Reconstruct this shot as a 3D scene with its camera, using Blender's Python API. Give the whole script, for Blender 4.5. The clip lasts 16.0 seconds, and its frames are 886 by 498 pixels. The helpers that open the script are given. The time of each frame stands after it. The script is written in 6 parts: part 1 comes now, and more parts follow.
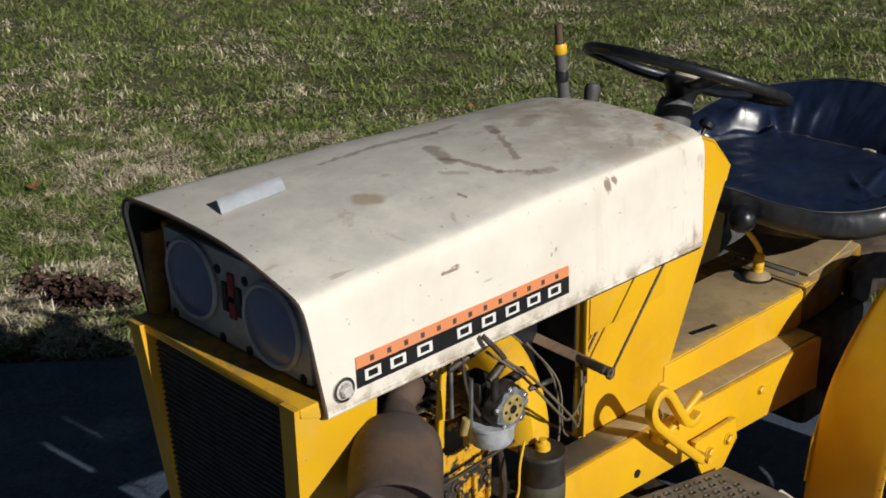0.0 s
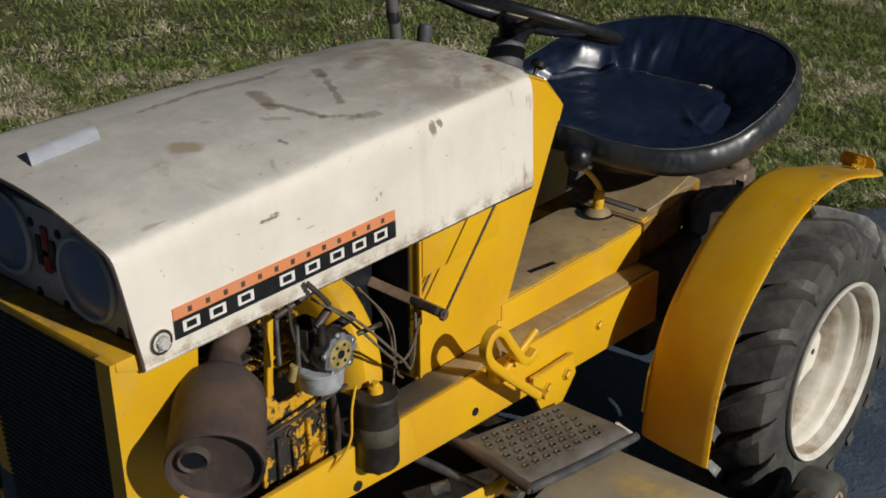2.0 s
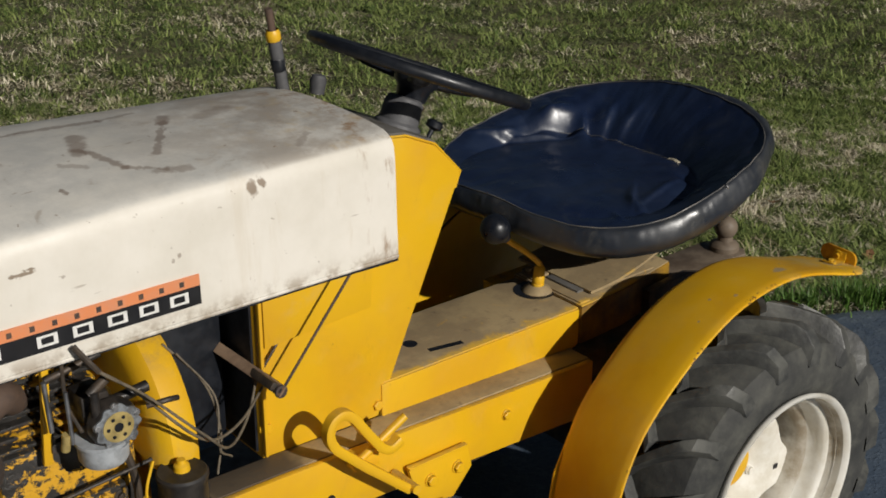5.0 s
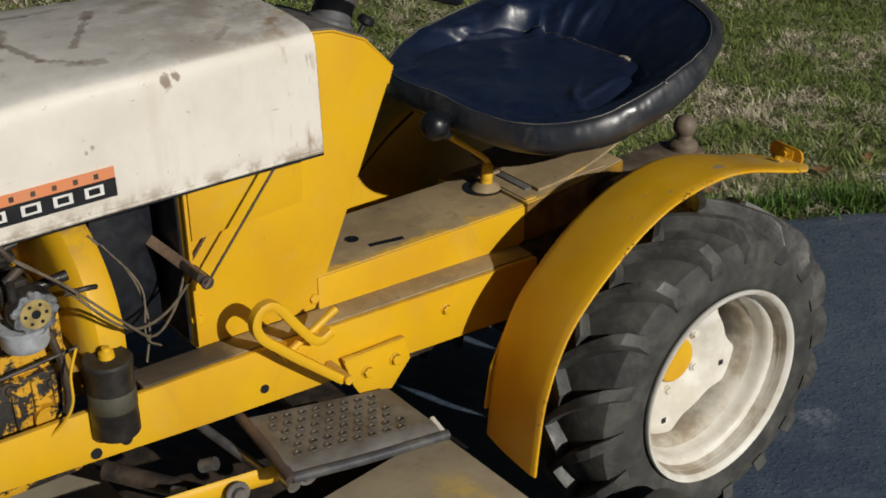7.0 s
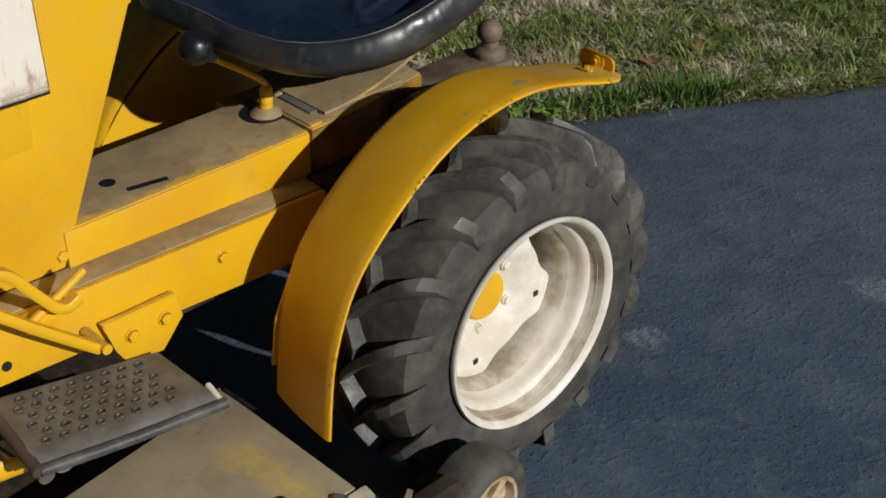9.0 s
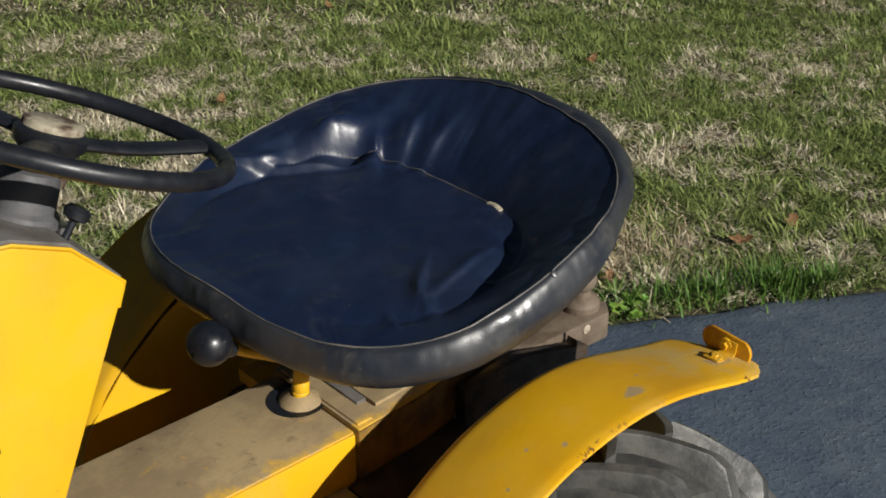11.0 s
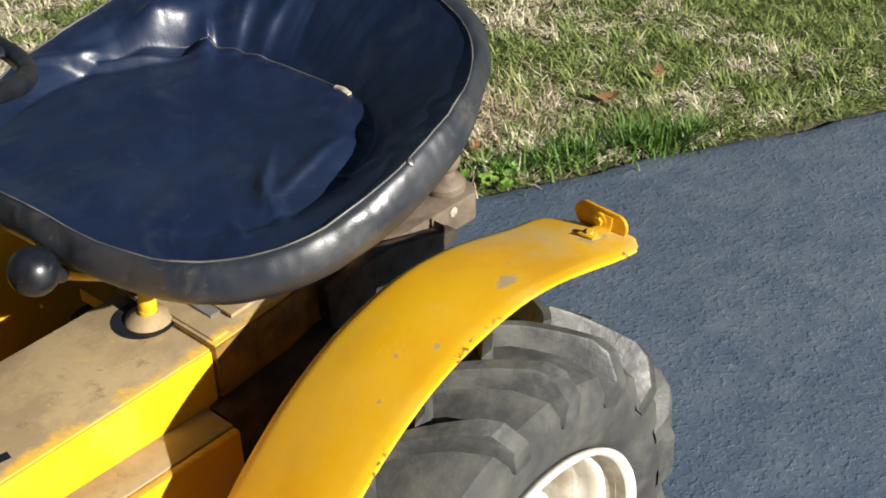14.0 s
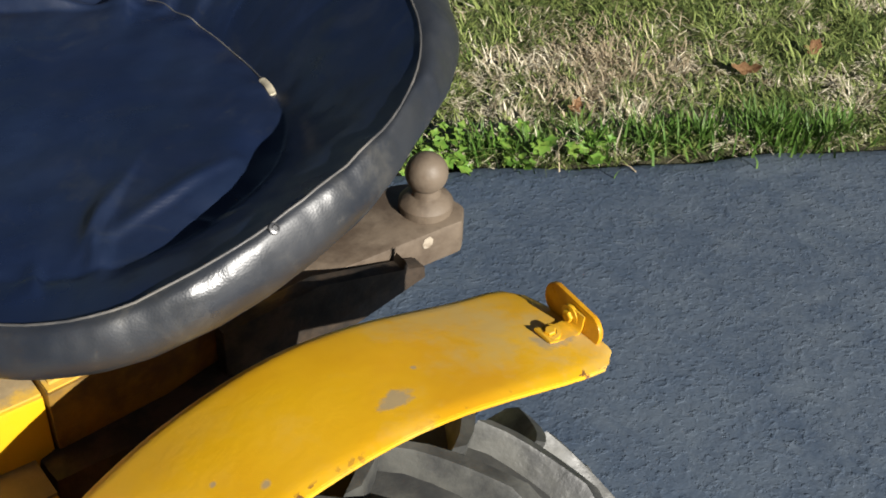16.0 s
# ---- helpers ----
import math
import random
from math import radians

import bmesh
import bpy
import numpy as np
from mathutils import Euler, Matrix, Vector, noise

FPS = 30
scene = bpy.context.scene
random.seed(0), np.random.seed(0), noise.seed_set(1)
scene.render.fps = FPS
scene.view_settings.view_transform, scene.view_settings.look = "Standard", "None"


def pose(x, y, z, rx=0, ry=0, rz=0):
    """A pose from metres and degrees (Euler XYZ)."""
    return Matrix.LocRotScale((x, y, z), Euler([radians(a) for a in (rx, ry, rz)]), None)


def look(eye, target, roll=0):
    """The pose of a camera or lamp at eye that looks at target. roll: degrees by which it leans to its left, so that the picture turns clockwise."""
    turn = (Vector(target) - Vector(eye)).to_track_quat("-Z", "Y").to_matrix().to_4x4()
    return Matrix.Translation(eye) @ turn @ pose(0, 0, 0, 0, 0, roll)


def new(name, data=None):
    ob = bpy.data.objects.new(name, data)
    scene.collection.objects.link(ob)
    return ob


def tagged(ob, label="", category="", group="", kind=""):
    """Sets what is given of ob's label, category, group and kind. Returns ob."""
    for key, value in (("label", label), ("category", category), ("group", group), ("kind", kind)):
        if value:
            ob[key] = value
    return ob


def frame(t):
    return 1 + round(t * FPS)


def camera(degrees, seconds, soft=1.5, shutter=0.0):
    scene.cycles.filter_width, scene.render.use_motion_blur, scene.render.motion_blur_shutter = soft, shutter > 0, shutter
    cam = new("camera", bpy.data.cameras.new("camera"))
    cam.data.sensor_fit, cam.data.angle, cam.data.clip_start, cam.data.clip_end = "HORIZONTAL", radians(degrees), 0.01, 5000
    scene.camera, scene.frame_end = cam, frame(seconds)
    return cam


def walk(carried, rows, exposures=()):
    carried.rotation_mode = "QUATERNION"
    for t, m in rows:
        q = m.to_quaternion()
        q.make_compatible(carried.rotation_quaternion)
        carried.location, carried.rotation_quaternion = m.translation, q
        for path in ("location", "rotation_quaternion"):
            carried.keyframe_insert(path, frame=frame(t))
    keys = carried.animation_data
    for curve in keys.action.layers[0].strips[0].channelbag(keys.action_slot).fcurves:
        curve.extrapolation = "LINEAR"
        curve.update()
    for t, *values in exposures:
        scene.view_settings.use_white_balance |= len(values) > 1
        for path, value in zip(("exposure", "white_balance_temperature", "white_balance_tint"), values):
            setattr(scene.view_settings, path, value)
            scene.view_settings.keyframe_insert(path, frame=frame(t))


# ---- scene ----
cam = camera(37.0, 16.0, soft=1.75)
# seconds, place, yaw, pitch, roll of the hand-held camera; x along the tractor, y across it
ROWS = [
    (0, -2.1641, -1.3347, 1.5337, -43.74, -22.56, -1.00),
    (0.5, -2.1374, -1.3473, 1.5413, -41.85, -23.71, -0.94),
    (1, -2.1474, -1.3408, 1.5474, -43.12, -24.59, -0.70),
    (1.5, -2.1553, -1.3274, 1.5444, -46.14, -25.65, -0.25),
    (2, -2.0970, -1.3925, 1.5475, -49.03, -25.50, -0.11),
    (2.5, -1.9817, -1.6004, 1.5514, -44.79, -25.78, 0.12),
    (3, -1.9136, -1.6960, 1.5368, -43.40, -23.79, -0.55),
    (3.5, -1.8024, -1.6801, 1.4998, -41.84, -22.57, -0.22),
    (5.8, -1.5548, -1.6066, 1.5069, -38.32, -24.76, -0.31),
    (6, -1.5533, -1.6044, 1.5085, -38.58, -25.36, -0.77),
    (6.5, -1.5067, -1.6462, 1.5055, -40.17, -26.27, -0.50),
    (7, -1.4532, -1.7660, 1.4928, -36.92, -27.37, -0.57),
    (7.5, -1.4095, -1.8762, 1.4825, -39.38, -30.47, -0.60),
    (8, -1.3592, -1.8817, 1.4769, -44.05, -30.89, 0.04),
    (8.2, -1.3292, -1.8344, 1.4624, -45.55, -31.25, 1.31),
    (10.3, -0.9306, -1.4355, 1.4300, -39.73, -33.75, -2.70),
    (10.5, -0.8897, -1.3867, 1.4339, -39.45, -33.04, -1.85),
    (11, -0.8430, -1.1864, 1.4550, -42.00, -28.84, 0.12),
    (11.5, -0.8270, -1.0567, 1.4438, -44.34, -28.98, 0.34),
    (12, -0.8153, -1.0356, 1.4405, -43.58, -28.03, -0.37),
    (12.5, -0.7946, -1.0443, 1.4360, -43.96, -29.57, -0.34),
    (13, -0.7890, -1.0468, 1.4243, -44.05, -30.79, -0.60),
    (13.5, -0.7965, -1.0508, 1.4187, -42.18, -32.09, -1.58),
    (14, -0.7383, -1.1118, 1.4102, -48.28, -34.61, -1.32),
    (14.5, -0.6217, -1.1833, 1.4043, -45.17, -34.83, -0.43),
    (15, -0.5051, -1.2192, 1.3863, -40.17, -36.86, -2.08),
    (15.5, -0.3549, -1.1154, 1.3501, -39.75, -38.50, 0.35),
    (16, -0.2662, -0.9852, 1.3344, -38.59, -39.80, 2.48),
]
walk(cam, [(t, look((x, y, z), (x - math.sin(radians(a)) * math.cos(radians(p)), y + math.cos(radians(a)) * math.cos(radians(p)), z + math.sin(radians(p))), r)) for t, x, y, z, a, p, r in ROWS],
     exposures=[(0.0, -0.10), (0.5, -0.15), (1.5, -0.44), (2.5, -0.42), (3.5, -0.34), (6.0, -0.42), (8.2, -0.47), (10.5, 0.10), (11.0, 0.19), (11.5, 0.32), (12.5, 0.80), (13.0, 0.92), (14.0, 1.00), (15.0, 0.92), (16.0, 0.74)])

# ---- sky, sun ----
world = bpy.data.worlds.new("sky")
scene.world = world
world.use_nodes = True
wn = world.node_tree.nodes
sky = wn.new("ShaderNodeTexSky")
sky.sky_type, sky.sun_disc = "NISHITA", False
SUN_DIR = Vector((-0.02, 1.0, -0.515)).normalized()      # the way the light travels
SUN_EL = math.asin(-SUN_DIR.z)
sky.sun_elevation, sky.sun_rotation = SUN_EL, math.atan2(-SUN_DIR.x, -SUN_DIR.y)
sky.altitude, sky.air_density, sky.dust_density = 100, 1.0, 0.6
world.node_tree.links.new(sky.outputs[0], wn["Background"].inputs[0])
wn["Background"].inputs[1].default_value = 0.014
sun = new("sun", bpy.data.lights.new("sun", "SUN"))
sun.data.energy, sun.data.angle, sun.data.color = 4.7, radians(0.53), (1.0, 0.955, 0.885)
sun.matrix_world = look((0, 0, 6), Vector((0, 0, 6)) + SUN_DIR)


# ---- materials ----
class Mat:
    """A node material with short helpers."""

    def __init__(self, name, rough=0.6, metal=0.0, spec=0.5):
        self.m = bpy.data.materials.new(name)
        self.m.use_nodes = True
        self.n, self.l = self.m.node_tree.nodes, self.m.node_tree.links
        self.b = self.n["Principled BSDF"]
        self.b.inputs["Roughness"].default_value = rough
        self.b.inputs["Metallic"].default_value = metal
        self.b.inputs["Specular IOR Level"].default_value = spec
        self.co = self.n.new("ShaderNodeTexCoord").outputs["Object"]
        self.height = None

    def put(self, sock, v):
        if isinstance(v, (int, float)):
            sock.default_value = v
        elif isinstance(v, (tuple, list)):
            sock.default_value = (*v, 1) if len(v) == 3 and sock.type == "RGBA" else v
        else:
            self.l.new(v, sock)

    def noise(self, scale, detail=4, rough=0.6, stretch=None, distort=0.0):
        t = self.n.new("ShaderNodeTexNoise")
        t.inputs["Scale"].default_value, t.inputs["Detail"].default_value = scale, detail
        t.inputs["Roughness"].default_value, t.inputs["Distortion"].default_value = rough, distort
        co = self.co
        if stretch:
            mp = self.n.new("ShaderNodeMapping")
            mp.inputs["Scale"].default_value = stretch
            self.l.new(co, mp.inputs[0])
            co = mp.outputs[0]
        self.l.new(co, t.inputs["Vector"])
        return t.outputs[0]

    def voronoi(self, scale, feature="F1", out="Distance"):
        t = self.n.new("ShaderNodeTexVoronoi")
        t.feature = feature
        t.inputs["Scale"].default_value = scale
        self.l.new(self.co, t.inputs["Vector"])
        return t.outputs[out]

    def ramp(self, fac, lo, hi, a=0.0, b=1.0):
        r = self.n.new("ShaderNodeMapRange")
        r.interpolation_type = "SMOOTHSTEP"
        for i, v in zip((1, 2, 3, 4), (lo, hi, a, b)):
            r.inputs[i].default_value = v
        self.l.new(fac, r.inputs[0])
        return r.outputs[0]

    def math(self, op, a, b=0.0):
        r = self.n.new("ShaderNodeMath")
        r.operation = op
        self.put(r.inputs[0], a), self.put(r.inputs[1], b)
        return r.outputs[0]

    def mix(self, fac, a, b):
        r = self.n.new("ShaderNodeMix")
        r.data_type = "RGBA"
        self.put(r.inputs[0], fac), self.put(r.inputs[6], a), self.put(r.inputs[7], b)
        return r.outputs[2]

    def axis(self, i):
        s = self.n.new("ShaderNodeSeparateXYZ")
        self.l.new(self.co, s.inputs[0])
        return s.outputs[i]

    def upness(self):
        g = self.n.new("ShaderNodeNewGeometry")
        s = self.n.new("ShaderNodeSeparateXYZ")
        self.l.new(g.outputs["Normal"], s.inputs[0])
        return s.outputs[2]

    def island(self):
        return self.n.new("ShaderNodeNewGeometry").outputs["Random Per Island"]

    def near(self, place, radius, wobble=0.0, wscale=40.0, squash=(1, 1, 1), soft=0.5):
        """1 inside a blot of that radius round a place, 0 outside."""
        v = self.n.new("ShaderNodeVectorMath")
        v.operation = "SUBTRACT"
        self.l.new(self.co, v.inputs[0])
        v.inputs[1].default_value = place
        k = self.n.new("ShaderNodeVectorMath")
        k.operation = "MULTIPLY"
        self.l.new(v.outputs[0], k.inputs[0])
        k.inputs[1].default_value = squash
        ln = self.n.new("ShaderNodeVectorMath")
        ln.operation = "LENGTH"
        self.l.new(k.outputs[0], ln.inputs[0])
        d = ln.outputs["Value"]
        if wobble:
            d = self.math("ADD", d, self.math("MULTIPLY", self.math("SUBTRACT", self.noise(wscale, 4), 0.5), wobble))
        return self.ramp(d, radius * (1 - soft), radius, 1.0, 0.0)

    def vmath(self, op, a, b=None, out="Vector"):
        r = self.n.new("ShaderNodeVectorMath")
        r.operation = op
        for sock, v in zip(r.inputs, (a, b)):
            if v is not None:
                self.put(sock, v)
        return r.outputs[out]

    def streak(self, p, q, w, wobble, wscale):
        """1 along a line from p to q seen from above, with ragged edges of half width w."""
        flat = self.vmath("MULTIPLY", self.co, (1, 1, 0))
        a, ab = (*p, 0), (q[0] - p[0], q[1] - p[1], 0)
        rel = self.vmath("SUBTRACT", flat, a)
        t = self.math("MULTIPLY", self.vmath("DOT_PRODUCT", rel, ab, "Value"), 1 / (ab[0] ** 2 + ab[1] ** 2))
        t = self.math("MINIMUM", self.math("MAXIMUM", t, 0.0), 1.0)
        k = self.n.new("ShaderNodeCombineXYZ")
        for i in range(3):
            self.l.new(t, k.inputs[i])
        d = self.vmath("LENGTH", self.vmath("SUBTRACT", rel, self.vmath("MULTIPLY", k.outputs[0], ab)), None, "Value")
        d = self.math("ADD", d, self.math("MULTIPLY", self.math("SUBTRACT", self.noise(wscale, 4), 0.5), wobble))
        return self.math("MULTIPLY", self.ramp(d, w * 0.35, w, 1.0, 0.0), self.ramp(self.axis(2), 0.88, 0.895))

    def color(self, v):
        self.put(self.b.inputs["Base Color"], v)
        return self

    def rough(self, v):
        self.put(self.b.inputs["Roughness"], v)
        return self

    def bump(self, h, dist=0.002, strength=0.6):
        b = self.n.new("ShaderNodeBump")
        b.inputs["Distance"].default_value, b.inputs["Strength"].default_value = dist, strength
        self.put(b.inputs["Height"], h)
        if self.height is not None:
            self.l.new(self.height, b.inputs["Normal"])
        self.height = b.outputs[0]
        self.l.new(self.height, self.b.inputs["Normal"])
        return self


YELLOW, YDARK = (0.74, 0.430, 0.010), (0.66, 0.355, 0.009)
DUST = (0.23, 0.165, 0.095)


def yellow_paint(name, dust=0.15, chips=0.5):
    m = Mat(name, 0.42)
    c = m.mix(m.ramp(m.noise(6, 3), 0.35, 0.7), YELLOW, YDARK)
    film = m.math("MULTIPLY", m.ramp(m.noise(9, 6, 0.65), 0.5, 0.72), dust)
    c = m.mix(film, c, (0.52, 0.38, 0.16))
    top = m.math("MULTIPLY", m.ramp(m.upness(), 0.6, 0.95), m.ramp(m.noise(14, 6, 0.7), 0.42, 0.62, 0.15, 0.95))
    c = m.mix(m.math("MULTIPLY", top, min(1.0, dust * 3)), c, DUST)
    smear = m.ramp(m.noise(17, 6, 0.75, (1, 1, 0.45), 0.7), 0.55, 0.75)
    c = m.mix(m.math("MULTIPLY", smear, min(0.6, 0.2 + dust)), c, (0.50, 0.27, 0.03))
    chip = m.math("MULTIPLY", m.ramp(m.noise(38, 5, 0.7), 0.68, 0.72), chips)
    c = m.mix(chip, c, (0.16, 0.085, 0.045))
    m.color(c).rough(m.ramp(m.noise(12, 4), 0.3, 0.7, 0.34, 0.6))
    m.bump(m.noise(120, 3), 0.0006, 0.4)
    return m.m


def cream_paint():
    m = Mat("cream_paint", 0.5)
    c = m.mix(m.ramp(m.noise(5, 5, 0.65), 0.35, 0.7), (0.785, 0.745, 0.675), (0.685, 0.645, 0.565))
    up = m.ramp(m.upness(), 0.62, 0.88)
    c = m.mix(m.math("MULTIPLY", up, m.ramp(m.noise(11, 6, 0.7), 0.30, 0.68, 0.40, 0.90)), c, (0.47, 0.465, 0.44))
    rear = m.math("MULTIPLY", m.ramp(m.axis(0), -0.95, -0.55, 0.0, 1.0), up)
    c = m.mix(m.math("MULTIPLY", rear, m.ramp(m.noise(8, 6, 0.7), 0.40, 0.62, 0.0, 0.75)), c, (0.31, 0.26, 0.21))
    blot = m.math("MULTIPLY", up, m.ramp(m.noise(19, 6, 0.75, distort=0.6), 0.56, 0.70))
    c = m.mix(m.math("MULTIPLY", blot, 0.55), c, (0.30, 0.25, 0.20))
    scr = m.ramp(m.noise(30, 3, 0.6, (0.25, 2.2, 2.2), 0.4), 0.70, 0.73)
    c = m.mix(m.math("MULTIPLY", scr, 0.5), c, (0.27, 0.21, 0.16))
    # rust streaks and oil spots that lie on the top
    for p, q, w, k in (((-0.880, 0.030), (-0.900, -0.030), 0.017, 0.8), ((-0.897, -0.02), (-0.872, -0.10), 0.009, 0.8), ((-0.872, -0.10), (-0.825, -0.13), 0.006, 0.7), ((-0.735, 0.05), (-0.752, 0.02), 0.013, 0.75),
                       ((-0.745, 0.03), (-0.815, -0.085), 0.007, 0.75), ((-1.040, 0.092), (-0.93, 0.098), 0.006, 0.7), ((-0.93, 0.098), (-0.82, 0.088), 0.011, 0.7), ((-0.82, 0.088), (-0.76, 0.10), 0.008, 0.6),
                       ((-0.94, -0.055), (-0.915, -0.075), 0.008, 0.5), ((-0.968, -0.121), (-0.966, -0.124), 0.005, 0.9), ((-0.84, -0.13), (-0.80, -0.14), 0.010, 0.6), ((-0.69, 0.02), (-0.64, 0.04), 0.022, 0.55), ((-0.60, -0.12), (-0.63, -0.15), 0.008, 0.5)):
        c = m.mix(m.math("MULTIPLY", m.streak(p, q, w, 0.024, 70), k * 0.75), c, (0.16, 0.11, 0.08))
    spot = m.streak((-1.088, -0.052), (-1.072, -0.062), 0.022, 0.016, 60)
    c = m.mix(m.math("MULTIPLY", spot, 0.75), c, (0.33, 0.25, 0.16))
    # chips and scratches on the side
    for place, r, squash in (((-1.061, -0.19, 0.842), 0.012, (0.55, 0.3, 3.6)), ((-1.05, -0.19, 0.846), 0.006, (0.6, 0.3, 2.0)), ((-0.734, -0.18, 0.874), 0.015, (1.4, 0.3, 1)), 
                             ((-0.72, -0.19, 0.88), 0.008, (1, 0.3, 1))):
        c = m.mix(m.math("MULTIPLY", m.near(place, r, 0.02, 90, squash), 0.85), c, (0.20, 0.14, 0.09))
    run = m.math("MULTIPLY", m.ramp(m.noise(26, 5, 0.65, (1, 1, 0.12)), 0.52, 0.75), m.ramp(m.axis(0), -0.85, -0.52, 0.05, 0.75))
    c = m.mix(run, c, (0.46, 0.36, 0.21))
    rust = m.math("MULTIPLY", m.ramp(m.noise(34, 5, 0.7, (1, 1, 0.25)), 0.50, 0.66), m.ramp(m.axis(0), -0.575, -0.528, 0.0, 0.8))
    c = m.mix(rust, c, (0.27, 0.155, 0.07))
    low = m.math("MULTIPLY", m.ramp(m.axis(2), 0.71, 0.745, 1.0, 0.0), m.ramp(m.noise(22, 6, 0.7), 0.42, 0.62))
    c = m.mix(m.math("MULTIPLY", low, 0.8), c, (0.26, 0.19, 0.12))
    speck = m.ramp(m.noise(70, 4, 0.6), 0.69, 0.72)
    c = m.mix(m.math("MULTIPLY", speck, 0.6), c, (0.2, 0.14, 0.1))
    m.color(c).rough(m.ramp(m.noise(9, 4), 0.3, 0.7, 0.38, 0.6))
    m.bump(m.noise(7, 3), 0.006, 0.35).bump(m.noise(90, 4), 0.0008, 0.4)
    return m.m


def plain(name, c, rough=0.5, metal=0.0, c2=None, scale=20, bump=0.0, bscale=80, spec=0.5):
    m = Mat(name, rough, metal, spec)
    c2 = c2 or tuple(v * 0.6 for v in c)
    m.color(m.mix(m.ramp(m.noise(scale, 5, 0.65), 0.38, 0.66), c, c2))
    m.rough(m.ramp(m.noise(scale * 1.7, 4), 0.3, 0.7, max(rough - 0.1, 0.05), min(rough + 0.12, 1)))
    if bump:
        m.bump(m.noise(bscale, 4), bump, 0.6)
    return m.m


def dusty_top():
    m = Mat("dusty_yellow_paint", 0.75)
    c = m.mix(m.ramp(m.noise(9, 6, 0.7), 0.40, 0.62), (0.27, 0.20, 0.11), (0.38, 0.285, 0.15))
    c = m.mix(m.ramp(m.noise(13, 6, 0.7, distort=0.6), 0.60, 0.72, 0, 0.8), c, (0.66, 0.38, 0.03))
    c = m.mix(m.ramp(m.noise(30, 5, 0.7), 0.58, 0.72, 0, 0.6), c, (0.11, 0.075, 0.05))
    rim = m.math("ADD", m.axis(1), m.math("MULTIPLY", m.math("SUBTRACT", m.noise(16, 5, 0.7), 0.5), 0.10))
    rim = m.math("MULTIPLY", m.ramp(rim, -0.122, -0.098, 1.0, 0.0), m.ramp(m.axis(2), 0.44, 0.45))
    c = m.mix(m.math("MULTIPLY", rim, 0.85), c, (0.68, 0.40, 0.03))
    c = m.mix(m.math("MULTIPLY", m.near((-0.74, -0.15, 0.405), 0.12, 0.05, 30), 0.9), c, (0.055, 0.040, 0.028))
    m.color(c).bump(m.noise(160, 4), 0.0008, 0.5)
    return m.m


def engine_paint():
    m = Mat("greasy_engine_paint", 0.55)
    c = m.mix(m.ramp(m.noise(15, 7, 0.75, distort=0.3), 0.515, 0.54), (0.022, 0.02, 0.018), (0.62, 0.33, 0.012))
    c = m.mix(m.ramp(m.noise(60, 5, 0.7), 0.55, 0.7, 0, 0.6), c, (0.07, 0.045, 0.03))
    m.color(c).rough(m.ramp(m.noise(30, 4), 0.35, 0.65, 0.35, 0.8)).bump(m.noise(40, 6, 0.7), 0.006, 0.8)
    return m.m


def vinyl():
    m = Mat("black_vinyl", 0.33, spec=0.8)
    c = m.mix(m.ramp(m.noise(7, 5, 0.6), 0.35, 0.7), (0.0072, 0.0140, 0.040), (0.0120, 0.0215, 0.050))
    c = m.mix(m.ramp(m.noise(11, 6, 0.75, distort=0.6), 0.52, 0.70, 0, 0.45), c, (0.030, 0.036, 0.046))
    c = m.mix(m.ramp(m.noise(45, 5, 0.7), 0.62, 0.8, 0, 0.5), c, (0.045, 0.049, 0.052))
    m.color(c).rough(m.ramp(m.noise(10, 5), 0.3, 0.7, 0.24, 0.42))
    m.bump(m.noise(13, 3, 0.45), 0.014, 0.4).bump(m.voronoi(520), 0.0003, 0.25)
    return m.m


def worn_vinyl():
    m = Mat("worn_grey_vinyl", 0.4, spec=0.8)
    c = m.mix(m.ramp(m.noise(6, 5, 0.65), 0.36, 0.66), (0.013, 0.017, 0.026), (0.030, 0.033, 0.038))
    c = m.mix(m.ramp(m.noise(16, 6, 0.7, distort=0.5), 0.52, 0.72, 0, 0.6), c, (0.085, 0.082, 0.074))
    c = m.mix(m.ramp(m.noise(48, 5, 0.7), 0.60, 0.76, 0, 0.5), c, (0.11, 0.105, 0.095))
    m.color(c).rough(m.ramp(m.noise(13, 5), 0.3, 0.7, 0.26, 0.50))
    m.bump(m.noise(9, 3, 0.45), 0.014, 0.4).bump(m.noise(40, 3, 0.5), 0.0010, 0.4).bump(m.voronoi(520), 0.0003, 0.25)
    return m.m


def rubber():
    m = Mat("tyre_rubber", 0.78)
    c = m.mix(m.ramp(m.noise(8, 6, 0.7), 0.35, 0.66), (0.026, 0.027, 0.027), (0.056, 0.056, 0.052))
    c = m.mix(m.ramp(m.noise(14, 5, 0.65), 0.40, 0.72, 0.0, 0.6), c, (0.125, 0.124, 0.104))
    m.color(c).bump(m.noise(60, 5, 0.7), 0.002, 0.6)
    return m.m


